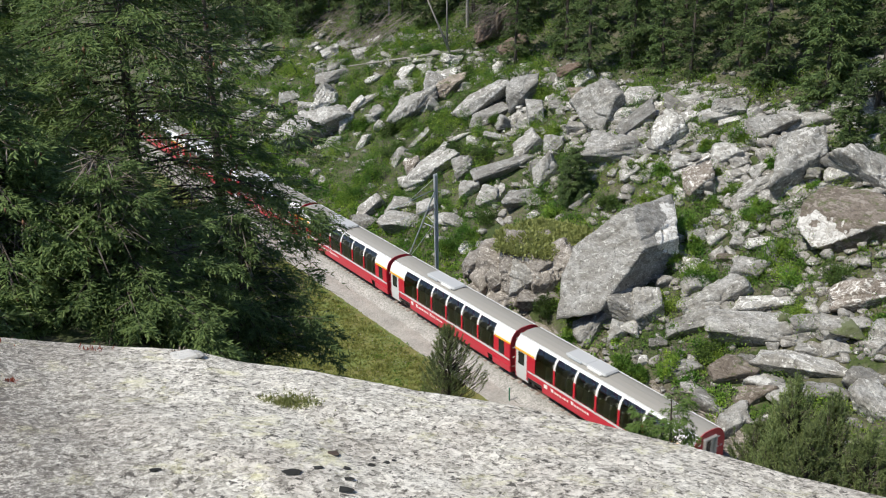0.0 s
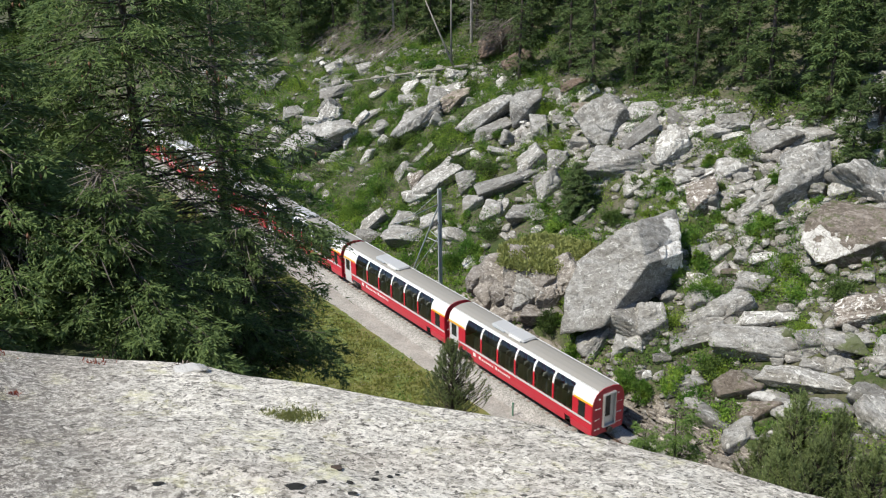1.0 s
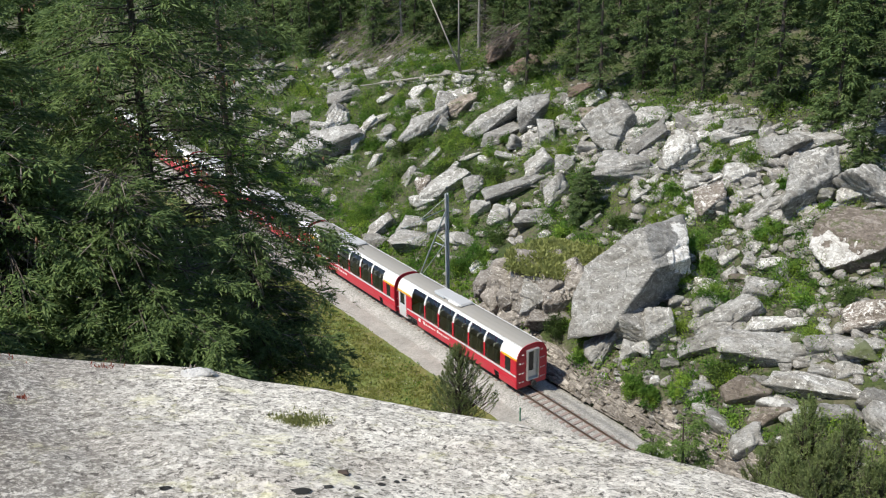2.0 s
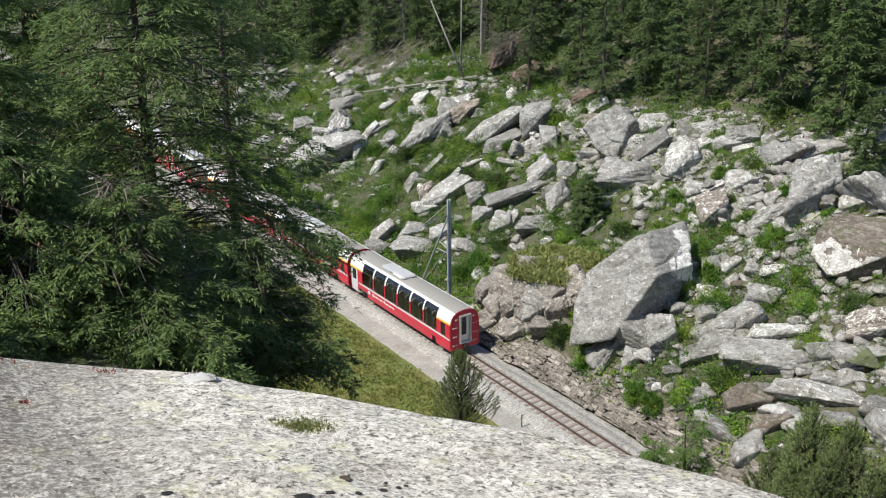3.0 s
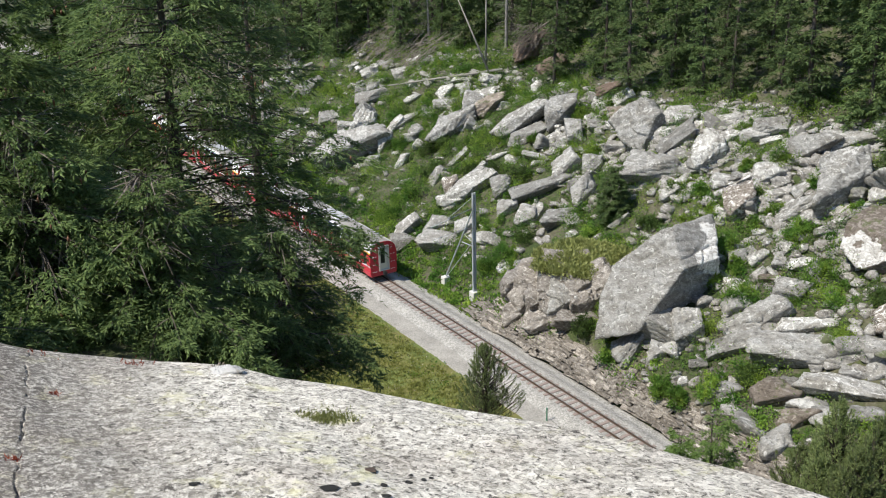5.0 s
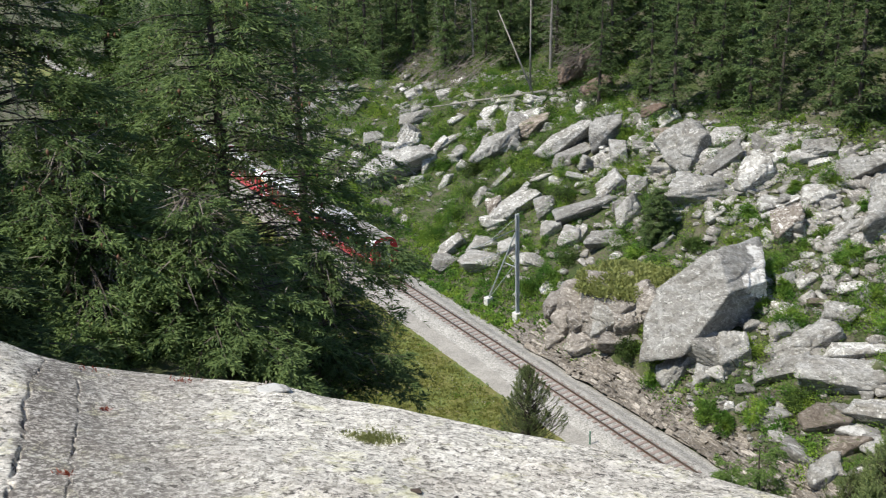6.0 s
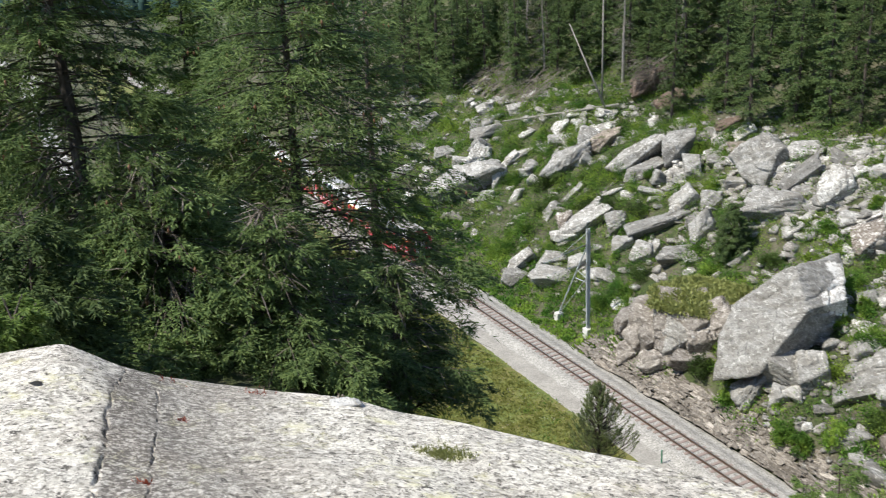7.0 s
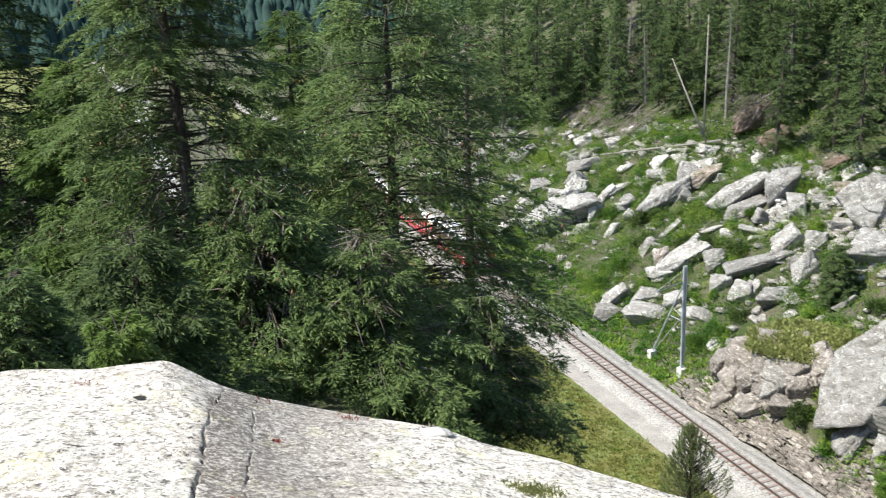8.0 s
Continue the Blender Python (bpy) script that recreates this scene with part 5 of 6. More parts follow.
def pine_meshes(height, crown_h, radius, seed, shoots, needle):
    """Upright shoots like bottle brushes on rising limbs."""
    r = np.random.default_rng(seed)
    q = r.uniform(0, 1, shoots) ** 1.35
    az = r.uniform(0, 6.283, shoots)
    lobe = 1 + 0.22 * np.sin(3 * az + seed) + 0.14 * np.sin(5 * az + 9 * q)
    rad = radius * (1 - q) ** 0.55 * np.sqrt(r.uniform(0.12, 1, shoots)) * lobe
    tip = np.stack([rad * np.cos(az), rad * np.sin(az), height - crown_h * (1 - q) + r.normal(0, 0.12, shoots)], -1)
    out = np.stack([np.cos(az), np.sin(az), 0 * az], -1)
    way = unit(np.array((0, 0, 1.0)) + out * (0.75 * rad / radius)[:, None] + r.normal(0, 0.16, (shoots, 3)))
    long = r.uniform(0.3, 0.62, shoots)
    m = np.repeat(np.arange(shoots), 46)
    u = r.uniform(0, 1, len(m)) ** 0.8
    base = tip[m] - way[m] * (long[m] * (1 - u))[:, None]
    nd = unit(way[m] * (0.5 + 0.9 * u)[:, None] + unit(r.normal(0, 1, (len(m), 3))) * 0.8)
    v, f = kites(base, nd, r.uniform(0.09, 0.17, len(m)), np.full(len(m), 0.021), r)
    crown = raw_mesh("pine_crown", v, f, needle)
    bm = bmesh.new()
    rod(bm, (0, 0, 0), (0, 0, height - 0.4), 0.10, 0.02, 7)
    for k in range(0, shoots, 2):
        a = tip[k] - way[k] * long[k]
        foot = (0, 0, max(0.2, a[2] - 0.55 * rad[k] - 0.25))
        if rad[k] > 0.1:
            rod(bm, foot, a, 0.028, 0.012, 3)
        rod(bm, a, tip[k] - way[k] * 0.05, 0.012, 0.006, 3)
    trunk = bpy.data.meshes.new("pine_trunk")
    bm.to_mesh(trunk)
    bm.free()
    trunk.materials.append(M_BARK)
    return trunk, crown


def pine_at(az, dist, top_el, radius, crown_h, seed, shoots=330):
    p = rooted(az, dist)
    height = EYE_Z + dist * math.tan(radians(top_el)) - p.z
    plant("mountain_pine", pine_meshes(height, min(crown_h, height - 0.15), radius, seed, shoots, M_PINE), PINE_WORDS, Matrix.Translation(p), "mountain pines")


pine_at(0.3, 45.0, -26.5, 1.95, 3.5, 21, 540)
pine_at(23.3, 27.0, -27.9, 1.35, 3.2, 22, 400)
pine_at(25.6, 26.0, -28.5, 1.4, 3.2, 23, 400)
pine_at(28.1, 25.0, -30.0, 1.4, 2.8, 24, 400)
pine_at(21.3, 28.0, -30.6, 1.1, 2.4, 25, 260)
pine_at(30.8, 25.0, -29.6, 1.4, 3.2, 26, 380)
pine_at(24.6, 24.5, -30.4, 1.2, 2.6, 27, 320)
pine_at(22.6, 25.5, -31.2, 1.1, 2.2, 28, 260)

# ---- the wood on the slope ----
WOOD = [conifer("wood_spruce", h, w, 40 + i, 26, 6, 11, 7, 0.42, 0.10, M_SPRUCE, shape=sh) for i, (h, w, sh) in enumerate(((17, 3.4, 0.75), (14, 3.0, 0.7), (20, 3.6, 0.8), (11, 2.7, 0.65), (16, 2.6, 0.85)))]
WOOD_FAR = [conifer("far_spruce", h, w, 48 + i, 18, 5, 6, 3, 1.0, 0.3, M_SPRUCE, shape=0.75) for i, (h, w) in enumerate(((18, 3.6), (15, 3.2), (21, 3.8)))]
DEAD_SPRUCE = conifer("dead_spruce", 14, 2.6, 61, 24, 6, 10, 3, 0.4, 0.02, M_DRY, dead=True)


def wood():
    r = np.random.default_rng(33)
    first = {}
    rest = []
    placed = []
    tries = 0
    while len(placed) < 430 and tries < 16000:
        tries += 1
        s = r.uniform(10, 330) if len(placed) > 150 else r.uniform(14, 150)
        edge = 29.5 + 2.0 * math.sin(s * 0.13) + 2.2 * math.sin(s * 0.57 + 1) + (2.5 if 88 < s < 112 else 0) + (1.5 if 60 < s < 80 else 0) - 13 * float(step(122, 150, s))
        c = edge + (75 if len(placed) > 150 else 22) * r.uniform() ** 1.2
        if any((s - a) ** 2 + (c - d) ** 2 < (15.0 if c < 50 else 8.0) for a, d in placed) or (84 < s < 106 and c < 37 and r.uniform() < 0.9):
            continue
        placed.append((s, c))
        away = c > 50 or s > 145
        k = int(r.integers(3)) + 10 if away else int(r.integers(5))
        p = on_ground(s, c, 0.2)
        m = Matrix.Translation(p) @ pose(0, 0, 0, r.uniform(-2, 2), r.uniform(-2, 2), r.uniform(0, 360))
        g = r.uniform(0.62, 1.15)
        if away:
            me = WOOD_FAR[k - 10][1]
            co = np.empty(len(me.vertices) * 3, np.float32)
            me.vertices.foreach_get("co", co)
            mw = np.array(m) * np.array((g, g, g, 1))
            rest.append(co.reshape(-1, 3) @ mw[:3, :3].T + mw[:3, 3])
            continue
        if k in first:
            ob = copy_thing(first[k], m)
        else:
            first[k] = ob = plant("spruce", WOOD[k], "tall dark spruce of the wood above the scree", m, "spruces of the wood")
        ob.scale = (g, g, g * r.uniform(0.9, 1.15))
    v = np.concatenate(rest)
    tagged(put("upper_wood", raw_mesh("upper_wood", v, np.arange(len(v)).reshape(-1, 4), M_SPRUCE)), "dense dark spruce wood higher up the slope", "woods", kind="stuff")


wood()


def dead_wood():
    m = Matrix.Translation(on_ground(98, 33.5, 0.2))
    first = plant("dead_spruce", DEAD_SPRUCE, "bare grey dead spruce standing at the wood's edge", m, "dead trees")
    for s, c, g in ((116, 33, 0.8), (122, 31, 0.75), (126, 36, 1.0), (93, 38, 0.9)):
        copy_thing(first, Matrix.Translation(on_ground(s, c, 0.2)) @ pose(0, 0, 0, 3, 2, s * 20)).scale = (g, g, g)

    def pole_of(name, a, b, r0, r1, label):
        bm = bmesh.new()
        rod(bm, a, b, r0, r1, 7)
        tagged(part(name, bm, M_DEAD, None, "", True), label, "dead tree", group="dead trunks")

    a, b = on_ground(92.4, 28.8), on_ground(107.8, 21.5)
    pole_of("fallen_trunk", a + Vector((0, 0, 0.9)), b + Vector((0, 0, 1.0)), 0.19, 0.09, "bleached fallen trunk lying on the boulders")
    a = on_ground(94.4, 28.3)
    pole_of("leaning_trunk", a + Vector((0.2, -0.6, -0.1)), a + Vector((-4.3, 0.6, 10.4)), 0.15, 0.05, "bleached dead trunk leaning against the wood")
    a = on_ground(95.7, 28.7)
    pole_of("dead_tree", a - Vector((0, 0, 0.3)), a + Vector((0.1, 0, 15)), 0.14, 0.05, "bare grey standing dead trunk")
    # overturned root plate
    p = on_ground(91.0, 32.8)
    v, f, own = hewn(5, (5.6, 2.6, 3.0), random_cuts(np.random.default_rng(77)), 77, 0.2, 0.22)
    ob = put("root_plate", raw_mesh("root_plate", v, f, M_EARTH))
    ob.matrix_basis = Matrix.Translation((p.x, p.y, p.z + 1.9)) @ pose(0, 0, 0, -24, -24, 15)
    tagged(ob, "earthy root plate of an overturned tree", "root plate")
    for s, c, z, w, h, turn in ((85.7, 31.3, 14.60, 3.8, 3.4, 30), (74.1, 29.4, 13.64, 3.2, 2.7, 20)):
        v, f, own = hewn(4, (w, 0.7 * w, 0.6 * h), random_cuts(np.random.default_rng(int(s))), int(s), 0.12, 0.2)
        tagged(put("earth_bank", raw_mesh("earth_bank", v, f, M_EARTH), None, lean_back(s, c, z, turn)), "bare red-brown earth bank under the trees", "earth bank")
    r = np.random.default_rng(8)
    bm = bmesh.new()
    for k in range(230):
        d = Vector((r.normal(-0.55, 0.28), r.normal(-0.35, 0.2), r.normal(-0.6, 0.3))).normalized()
        q = p + Vector((r.uniform(-2.2, 2.8), r.uniform(-1.6, -0.6), r.uniform(2.0, 4.6)))
        rod(bm, q, q + d * r.uniform(0.8, 2.4), 0.035, 0.008, 4)
    rod(bm, p + Vector((-0.5, -1.2, 3.4)), p + Vector((6.5, -1.5, 8.2)), 0.12, 0.04, 6)
    tagged(part("brushwood", bm, M_DRY), "tangle of bare grey dead branches by the root plate", "brushwood", kind="stuff")
    bm = bmesh.new()
    for k in range(420):
        q = on_ground(r.uniform(108, 132), r.uniform(24.5, 31)) + Vector((0, 0, r.uniform(0.2, 1.3)))
        d = Vector((r.normal(0.75, 0.2), r.normal(0.2, 0.25), r.normal(0.42, 0.16))).normalized()
        rod(bm, q, q + d * r.uniform(1.2, 3.8), 0.05, 0.012, 4)
    tagged(part("brushwood", bm, M_DRY), "heap of bare grey fallen branches at the wood's edge", "brushwood", kind="stuff")


dead_wood()


def leaf_cover(name, label, spots, per, leaf, spread_w, high, mat, seed, upright=0.4):
    """Many small leaves in low clumps, one mesh."""
    r = np.random.default_rng(seed)
    spots = np.asarray(spots)
    n = len(spots)
    size = 0.35 + 1.35 * r.uniform(0, 1, n) ** 1.7
    idx = np.repeat(np.arange(n), per)
    d = unit(r.normal(0, 1, (len(idx), 3)) * np.array((1, 1, 0.8)) + np.array((0, 0, 0.35)))
    rad = (spread_w * size)[idx] * r.uniform(0.25, 1, len(idx)) ** 0.5
    p = spots[idx] + d * rad[:, None] * np.array((1, 1, high / spread_w))
    way = unit(d + r.normal(0, 0.6, (len(idx), 3)) + np.array((0, 0, upright)))
    v, f = kites(p, way, leaf * r.uniform(0.6, 1.3, len(idx)), leaf * r.uniform(0.35, 0.6, len(idx)), r)
    return tagged(put(name, raw_mesh(name, v, f, mat)), label, name.replace("_", " "), kind="stuff")


def clear_of_stones(s, c, share=0.75):
    ok = np.ones(len(s), bool)
    for a, d, w in STONES:
        ok &= (s - a) ** 2 + (c - d - 0.2 * w) ** 2 > (share * w) ** 2
    return ok


def ground_points(s, c, lift=0.0):
    z = ground_height(s, c) + lift
    return np.stack([UX * s + NX * (c + TRACK_OFF), UY * s + NY * (c + TRACK_OFF), z], -1)


def greenery():
    r = np.random.default_rng(51)
    s, c = r.uniform(22, 150, 11000), 4.8 + 33 * r.uniform(0, 1, 11000)
    keep = (wobble(s, c, 5.0, 1.7) < 0.55 - 0.6 * step(17, 26, c) * (s < 80) + 0.1 * (s > 80)) | (c < 9)
    keep &= ~((s < 57) & (c < 5.3)) & clear_of_stones(s, c)
    s, c = s[keep], c[keep]
    leaf_cover("low_shrubs", "fresh green low shrubs and herbs between the boulders", ground_points(s, c, 0.05), 44, 0.17, 0.8, 0.85, M_SHRUB, 52)
    s, c = r.uniform(24, 140, 2600), 6 + 26 * r.uniform(0, 1, 2600)
    keep = (wobble(s, c, 6.0, 4.2) > 0.15) & clear_of_stones(s, c, 0.9)
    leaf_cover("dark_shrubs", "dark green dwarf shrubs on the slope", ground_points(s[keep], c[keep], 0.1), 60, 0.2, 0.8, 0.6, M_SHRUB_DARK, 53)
    s, c = r.uniform(14, 210, 4200), 29 + 26 * r.uniform(0, 1, 4200)
    c = c - 13 * step(122, 150, s)
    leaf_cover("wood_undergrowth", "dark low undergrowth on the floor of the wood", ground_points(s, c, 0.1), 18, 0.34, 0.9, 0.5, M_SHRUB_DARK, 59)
    s, c = r.uniform(26, 136, 2600), 5.5 + 26 * r.uniform(0, 1, 2600)
    keep = (wobble(s, c, 3.4, 2.9) > -0.05) & (wobble(s, c, 5.0, 1.7) < 0.5) & clear_of_stones(s, c, 0.9)
    leaf_cover("alder_thicket", "knee-high fresh green alder thicket on the slope", ground_points(s[keep], c[keep], 0.2), 210, 0.18, 0.9, 1.35, M_SHRUB, 60)
    # grass by the track
    s, c = r.uniform(34, 100, 6500), r.uniform(-15, -4.2, 6500)
    leaf_cover("meadow_grass", "tufts of yellow-green meadow grass", ground_points(s, c, 0.05), 14, 0.2, 0.45, 0.1, M_GRASS, 54, 0.9)
    s, c = r.uniform(36, 110, 700), r.uniform(-14, -4.3, 700)
    leaf_cover("meadow_flowers", "scattered pale flowers in the meadow", ground_points(s, c, 0.12), 3, 0.1, 0.5, 0.06, M_FLOWER, 61, 0.6)
    s, c = r.uniform(36, 110, 500), r.uniform(-15, -4.3, 500)
    keep = wobble(s, c, 4.0, 5.5) > 0.1
    leaf_cover("meadow_herbs", "darker green herbs in the meadow", ground_points(s[keep], c[keep], 0.05), 20, 0.2, 0.5, 0.18, M_SHRUB, 62, 1.0)
    s, c = r.uniform(56, 130, 1900), 2.7 + 5 * r.uniform(0, 1, 1900) ** 1.3
    leaf_cover("verge_grass", "fresh grass on the verge beyond the track", ground_points(s, c, 0.06), 18, 0.3, 0.4, 0.25, M_SHRUB, 55, 1.2)
    # herbs creeping over the stone bank
    s, c = r.uniform(24, 58, 420), r.uniform(3.4, 6.4, 420)
    keep = wobble(s, c, 3.0, 2.2) > 0.05
    leaf_cover("bank_herbs", "green herbs growing over the stone bank", ground_points(s[keep], c[keep], 0.25), 30, 0.22, 0.5, 0.35, M_SHRUB, 58, 0.9)
    # slope below the near boulder
    s, c = r.uniform(-10, 80, 1300), r.uniform(-45, -13, 1300)
    away = np.hypot(UX * s + NX * (c + TRACK_OFF), UY * s + NY * (c + TRACK_OFF)) > 17
    s, c = s[away], c[away]
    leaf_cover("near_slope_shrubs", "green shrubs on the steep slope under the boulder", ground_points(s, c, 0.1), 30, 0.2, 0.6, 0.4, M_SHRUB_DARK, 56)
    k = r.uniform(-1, 1, (1100, 2))
    k = k[(k ** 2).sum(1) < 0.75 + 0.3 * wobble(k[:, 0], k[:, 1], 0.35, 4.0)]
    pts = np.stack([LEDGE_TOP.x + 4.3 * k[:, 0], LEDGE_TOP.y + 3.1 * k[:, 1], LEDGE_TOP.z + 0.1 + 0.45 * k[:, 1] - 0.3 * (k ** 2).sum(1)], -1)
    leaf_cover("ledge_grass", "yellow-green grass growing on the flat top of the outcrop", pts, 30, 0.34, 0.45, 0.3, M_TURF, 57, 1.2)


greenery()


def bush(s, c, w, h, mat, seed, label, lift=0.0):
    r = np.random.default_rng(seed)
    n = 44
    d = unit(r.normal(0, 1, (n, 3)))
    d[:, 2] = np.abs(d[:, 2])
    base = np.array(on_ground(s, c)) + np.array((0, 0, lift))
    spots = base + d * np.array((w * 0.42, w * 0.42, h * 0.75)) * r.uniform(0.3, 1, (n, 1))
    idx = np.repeat(np.arange(n), 64)
    q = unit(r.normal(0, 1, (len(idx), 3)))
    p = spots[idx] + q * r.uniform(0, 0.32, (len(idx), 1)) * w * 0.4
    v, f = kites(p, unit(q + np.array((0, 0, 0.7))), 0.18 * r.uniform(0.6, 1.3, len(idx)), 0.07 * r.uniform(0.7, 1.3, len(idx)), r)
    ob = hold("bush", label, "bush", None, "bushes of the slope")
    put("leaves", raw_mesh("bush_leaves", v, f, mat), ob)
    bm = bmesh.new()
    for k in range(9):
        rod(bm, base + np.array((r.uniform(-0.1, 0.1), r.uniform(-0.1, 0.1), -0.2)), spots[k * 4], 0.03, 0.01, 4)
    part("stems", bm, M_BARK, ob)


plant("dwarf_spruce", conifer("dwarf_spruce", 5.0, 1.9, 71, 18, 9, 24, 9, 0.2, 0.05, M_SPRUCE, shape=0.45, bare=0.03), "dark bushy dwarf spruce between the boulders", Matrix.Translation(on_ground(57.6, 15.4, 0.2)))
bush(49.3, 5.3, 2.8, 2.0, M_SHRUB_DARK, 72, "dark green bush against the rock outcrop")
# fresh alder thickets, darker dwarf shrubs between the blocks
for k, (bs, bc, bw, bh) in enumerate(((45.5, 16.1, 3.3, 2.7), (40.9, 12.7, 3.6, 2.1), (37.4, 16.9, 3.3, 2.4), (35.7, 15.3, 3.8, 1.8), (50.5, 23.5, 1.7, 1.3), (48.0, 25.0, 3.3, 2.0), (43.9, 23.7, 1.9, 2.3), (41.9, 19.2, 2.9, 2.2), (39.1, 28.8, 2.4, 1.3), (37.0, 5.4, 2.4, 2.8), (40.3, 4.5, 2.6, 1.6), (41.9, 9.1, 2.1, 1.9), (58.2, 13.3, 3.2, 2.0), (64.0, 8.8, 3.4, 2.3), (64.8, 6.7, 3.1, 2.3), (77.6, 9.4, 3.5, 2.9), (83.7, 10.3, 3.7, 3.7), (83.3, 7.4, 3.9, 3.4))):
    bush(bs, bc, bw, bh, M_SHRUB, 700 + k, "fresh green alder bush among boulders")
for k, (bs, bc, bw, bh) in enumerate(((82.2, 25.3, 5.1, 2.2), (67.8, 22.3, 2.8, 3.2), (45.8, 4.7, 2.5, 1.2), (76.5, 21.6, 2.6, 1.2), (73.8, 25.5, 2.4, 2.6), (44.1, 12.8, 2.2, 1.8), (39.1, 22.3, 1.8, 1.4), (44.8, 20.5, 2.1, 1.4), (32.4, 12.8, 4.4, 1.1), (43.7, 15.1, 1.8, 1.8), (38.7, 4.4, 2.0, 1.6), (51.7, 19.6, 2.0, 1.7), (40.8, 28.4, 1.9, 1.2), (94.3, 15.3, 2.7, 2.4), (111.6, 23.0, 4.7, 3.1), (98.7, 22.1, 3.3, 2.1))):
    bush(bs, bc, bw, bh, M_SHRUB, 718 + k, "fresh green alder bush among boulders")
for k, (bs, bc, bw, bh) in enumerate(((32.6, 16.3, 3.5, 1.6), (36.0, 7.9, 3.3, 1.6), (65.0, 11.2, 3.7, 1.9), (72.9, 16.8, 4.0, 2.3), (76.7, 16.2, 3.8, 2.1), (84.9, 13.5, 3.7, 2.7), (88.1, 26.6, 4.3, 2.3), (53.9, 19.1, 2.5, 1.1), (89.4, 16.2, 3.5, 2.6), (88.1, 17.6, 3.2, 1.8), (53.4, 15.6, 2.9, 1.0), (79.6, 15.7, 3.0, 1.8), (47.2, 21.1, 1.4, 1.4))):
    bush(bs, bc, bw, bh, M_SHRUB_DARK, 750 + k, "dark green dwarf bush among boulders")

# ---- catenary mast ----
def mast():
    p = on_ground(63.1, 4.5)
    ob = hold("catenary_mast", "grey steel lattice catenary mast with an inclined stay", "mast", Matrix.Translation((p.x, p.y, p.z)) @ TRACK_TURN)
    top = 9.6
    bm = bmesh.new()
    for x in (-0.11, 0.11):
        box(bm, x - 0.05, x + 0.05, -0.09, 0.09, 0.5, top)
    for k in range(14):
        box(bm, -0.08, 0.08, -0.05, 0.05, 0.8 + k * 0.64, 0.86 + k * 0.64)
    part("column", bm, M_STEEL, ob)
    bm = bmesh.new()
    box(bm, -0.35, 0.35, -0.35, 0.35, -0.7, 0.55, 0.05)
    part("footing", bm, M_CONCRETE, ob, "pale concrete footing")
    bm = bmesh.new()
    rod(bm, (0, 4.7, 0.3), (-0.05, 0.1, 8.0), 0.07, 0.07, 6)
    rod(bm, (0, 4.62, 0.3), (-0.05, 0.1, 5.2), 0.03, 0.03, 6)
    stay = part("stay", bm, M_STEEL, ob)
    bm = bmesh.new()
    rod(bm, (0, 0, 4.7), (0, 1.9, 4.6), 0.045, 0.045, 6)
    rod(bm, (0, 0, 5.0), (0, 1.6, 5.4), 0.03, 0.03, 6)
    part("stay_strut", bm, M_STEEL, stay)
    bm = bmesh.new()
    box(bm, -0.35, 0.35, 4.4, 5.0, -0.6, 0.4, 0.05)
    part("stay_footing", bm, M_CONCRETE, stay, "pale concrete block")
    bm = bmesh.new()
    rod(bm, (0, 0, 8.3), (-4.3, 0.1, 7.3), 0.035, 0.03, 6)
    rod(bm, (0, 0, 9.3), (-2.6, 0.05, 7.8), 0.02, 0.02, 6)
    rod(bm, (0, 0, 6.6), (-3.9, 0.1, 6.2), 0.025, 0.02, 6)
    part("cantilever", bm, M_STEEL, ob)
    for z in (8.2, 6.55):
        bm = bmesh.new()
        for k in range(4):
            rod(bm, (-0.25 - 0.1 * k, 0, z - 0.02 * k), (-0.29 - 0.1 * k, 0, z - 0.02 * k), 0.08, 0.06, 8)
        part("insulator", bm, M_ROCK_BROWN, ob, "brown insulator")
    bm = bmesh.new()
    rod(bm, (0, 0, -0.3), (0, 0, 0.95), 0.05, 0.05, 8)
    rod(bm, (0, 0, 0.95), (0, 0, 1.02), 0.065, 0.05, 8)
    post = part("marker_post", bm, M_GREEN_POST)
    post.location = plan(44.0, -2.6, -0.5)
    tagged(post, "short green marker post beside the ballast", "post")


mast()

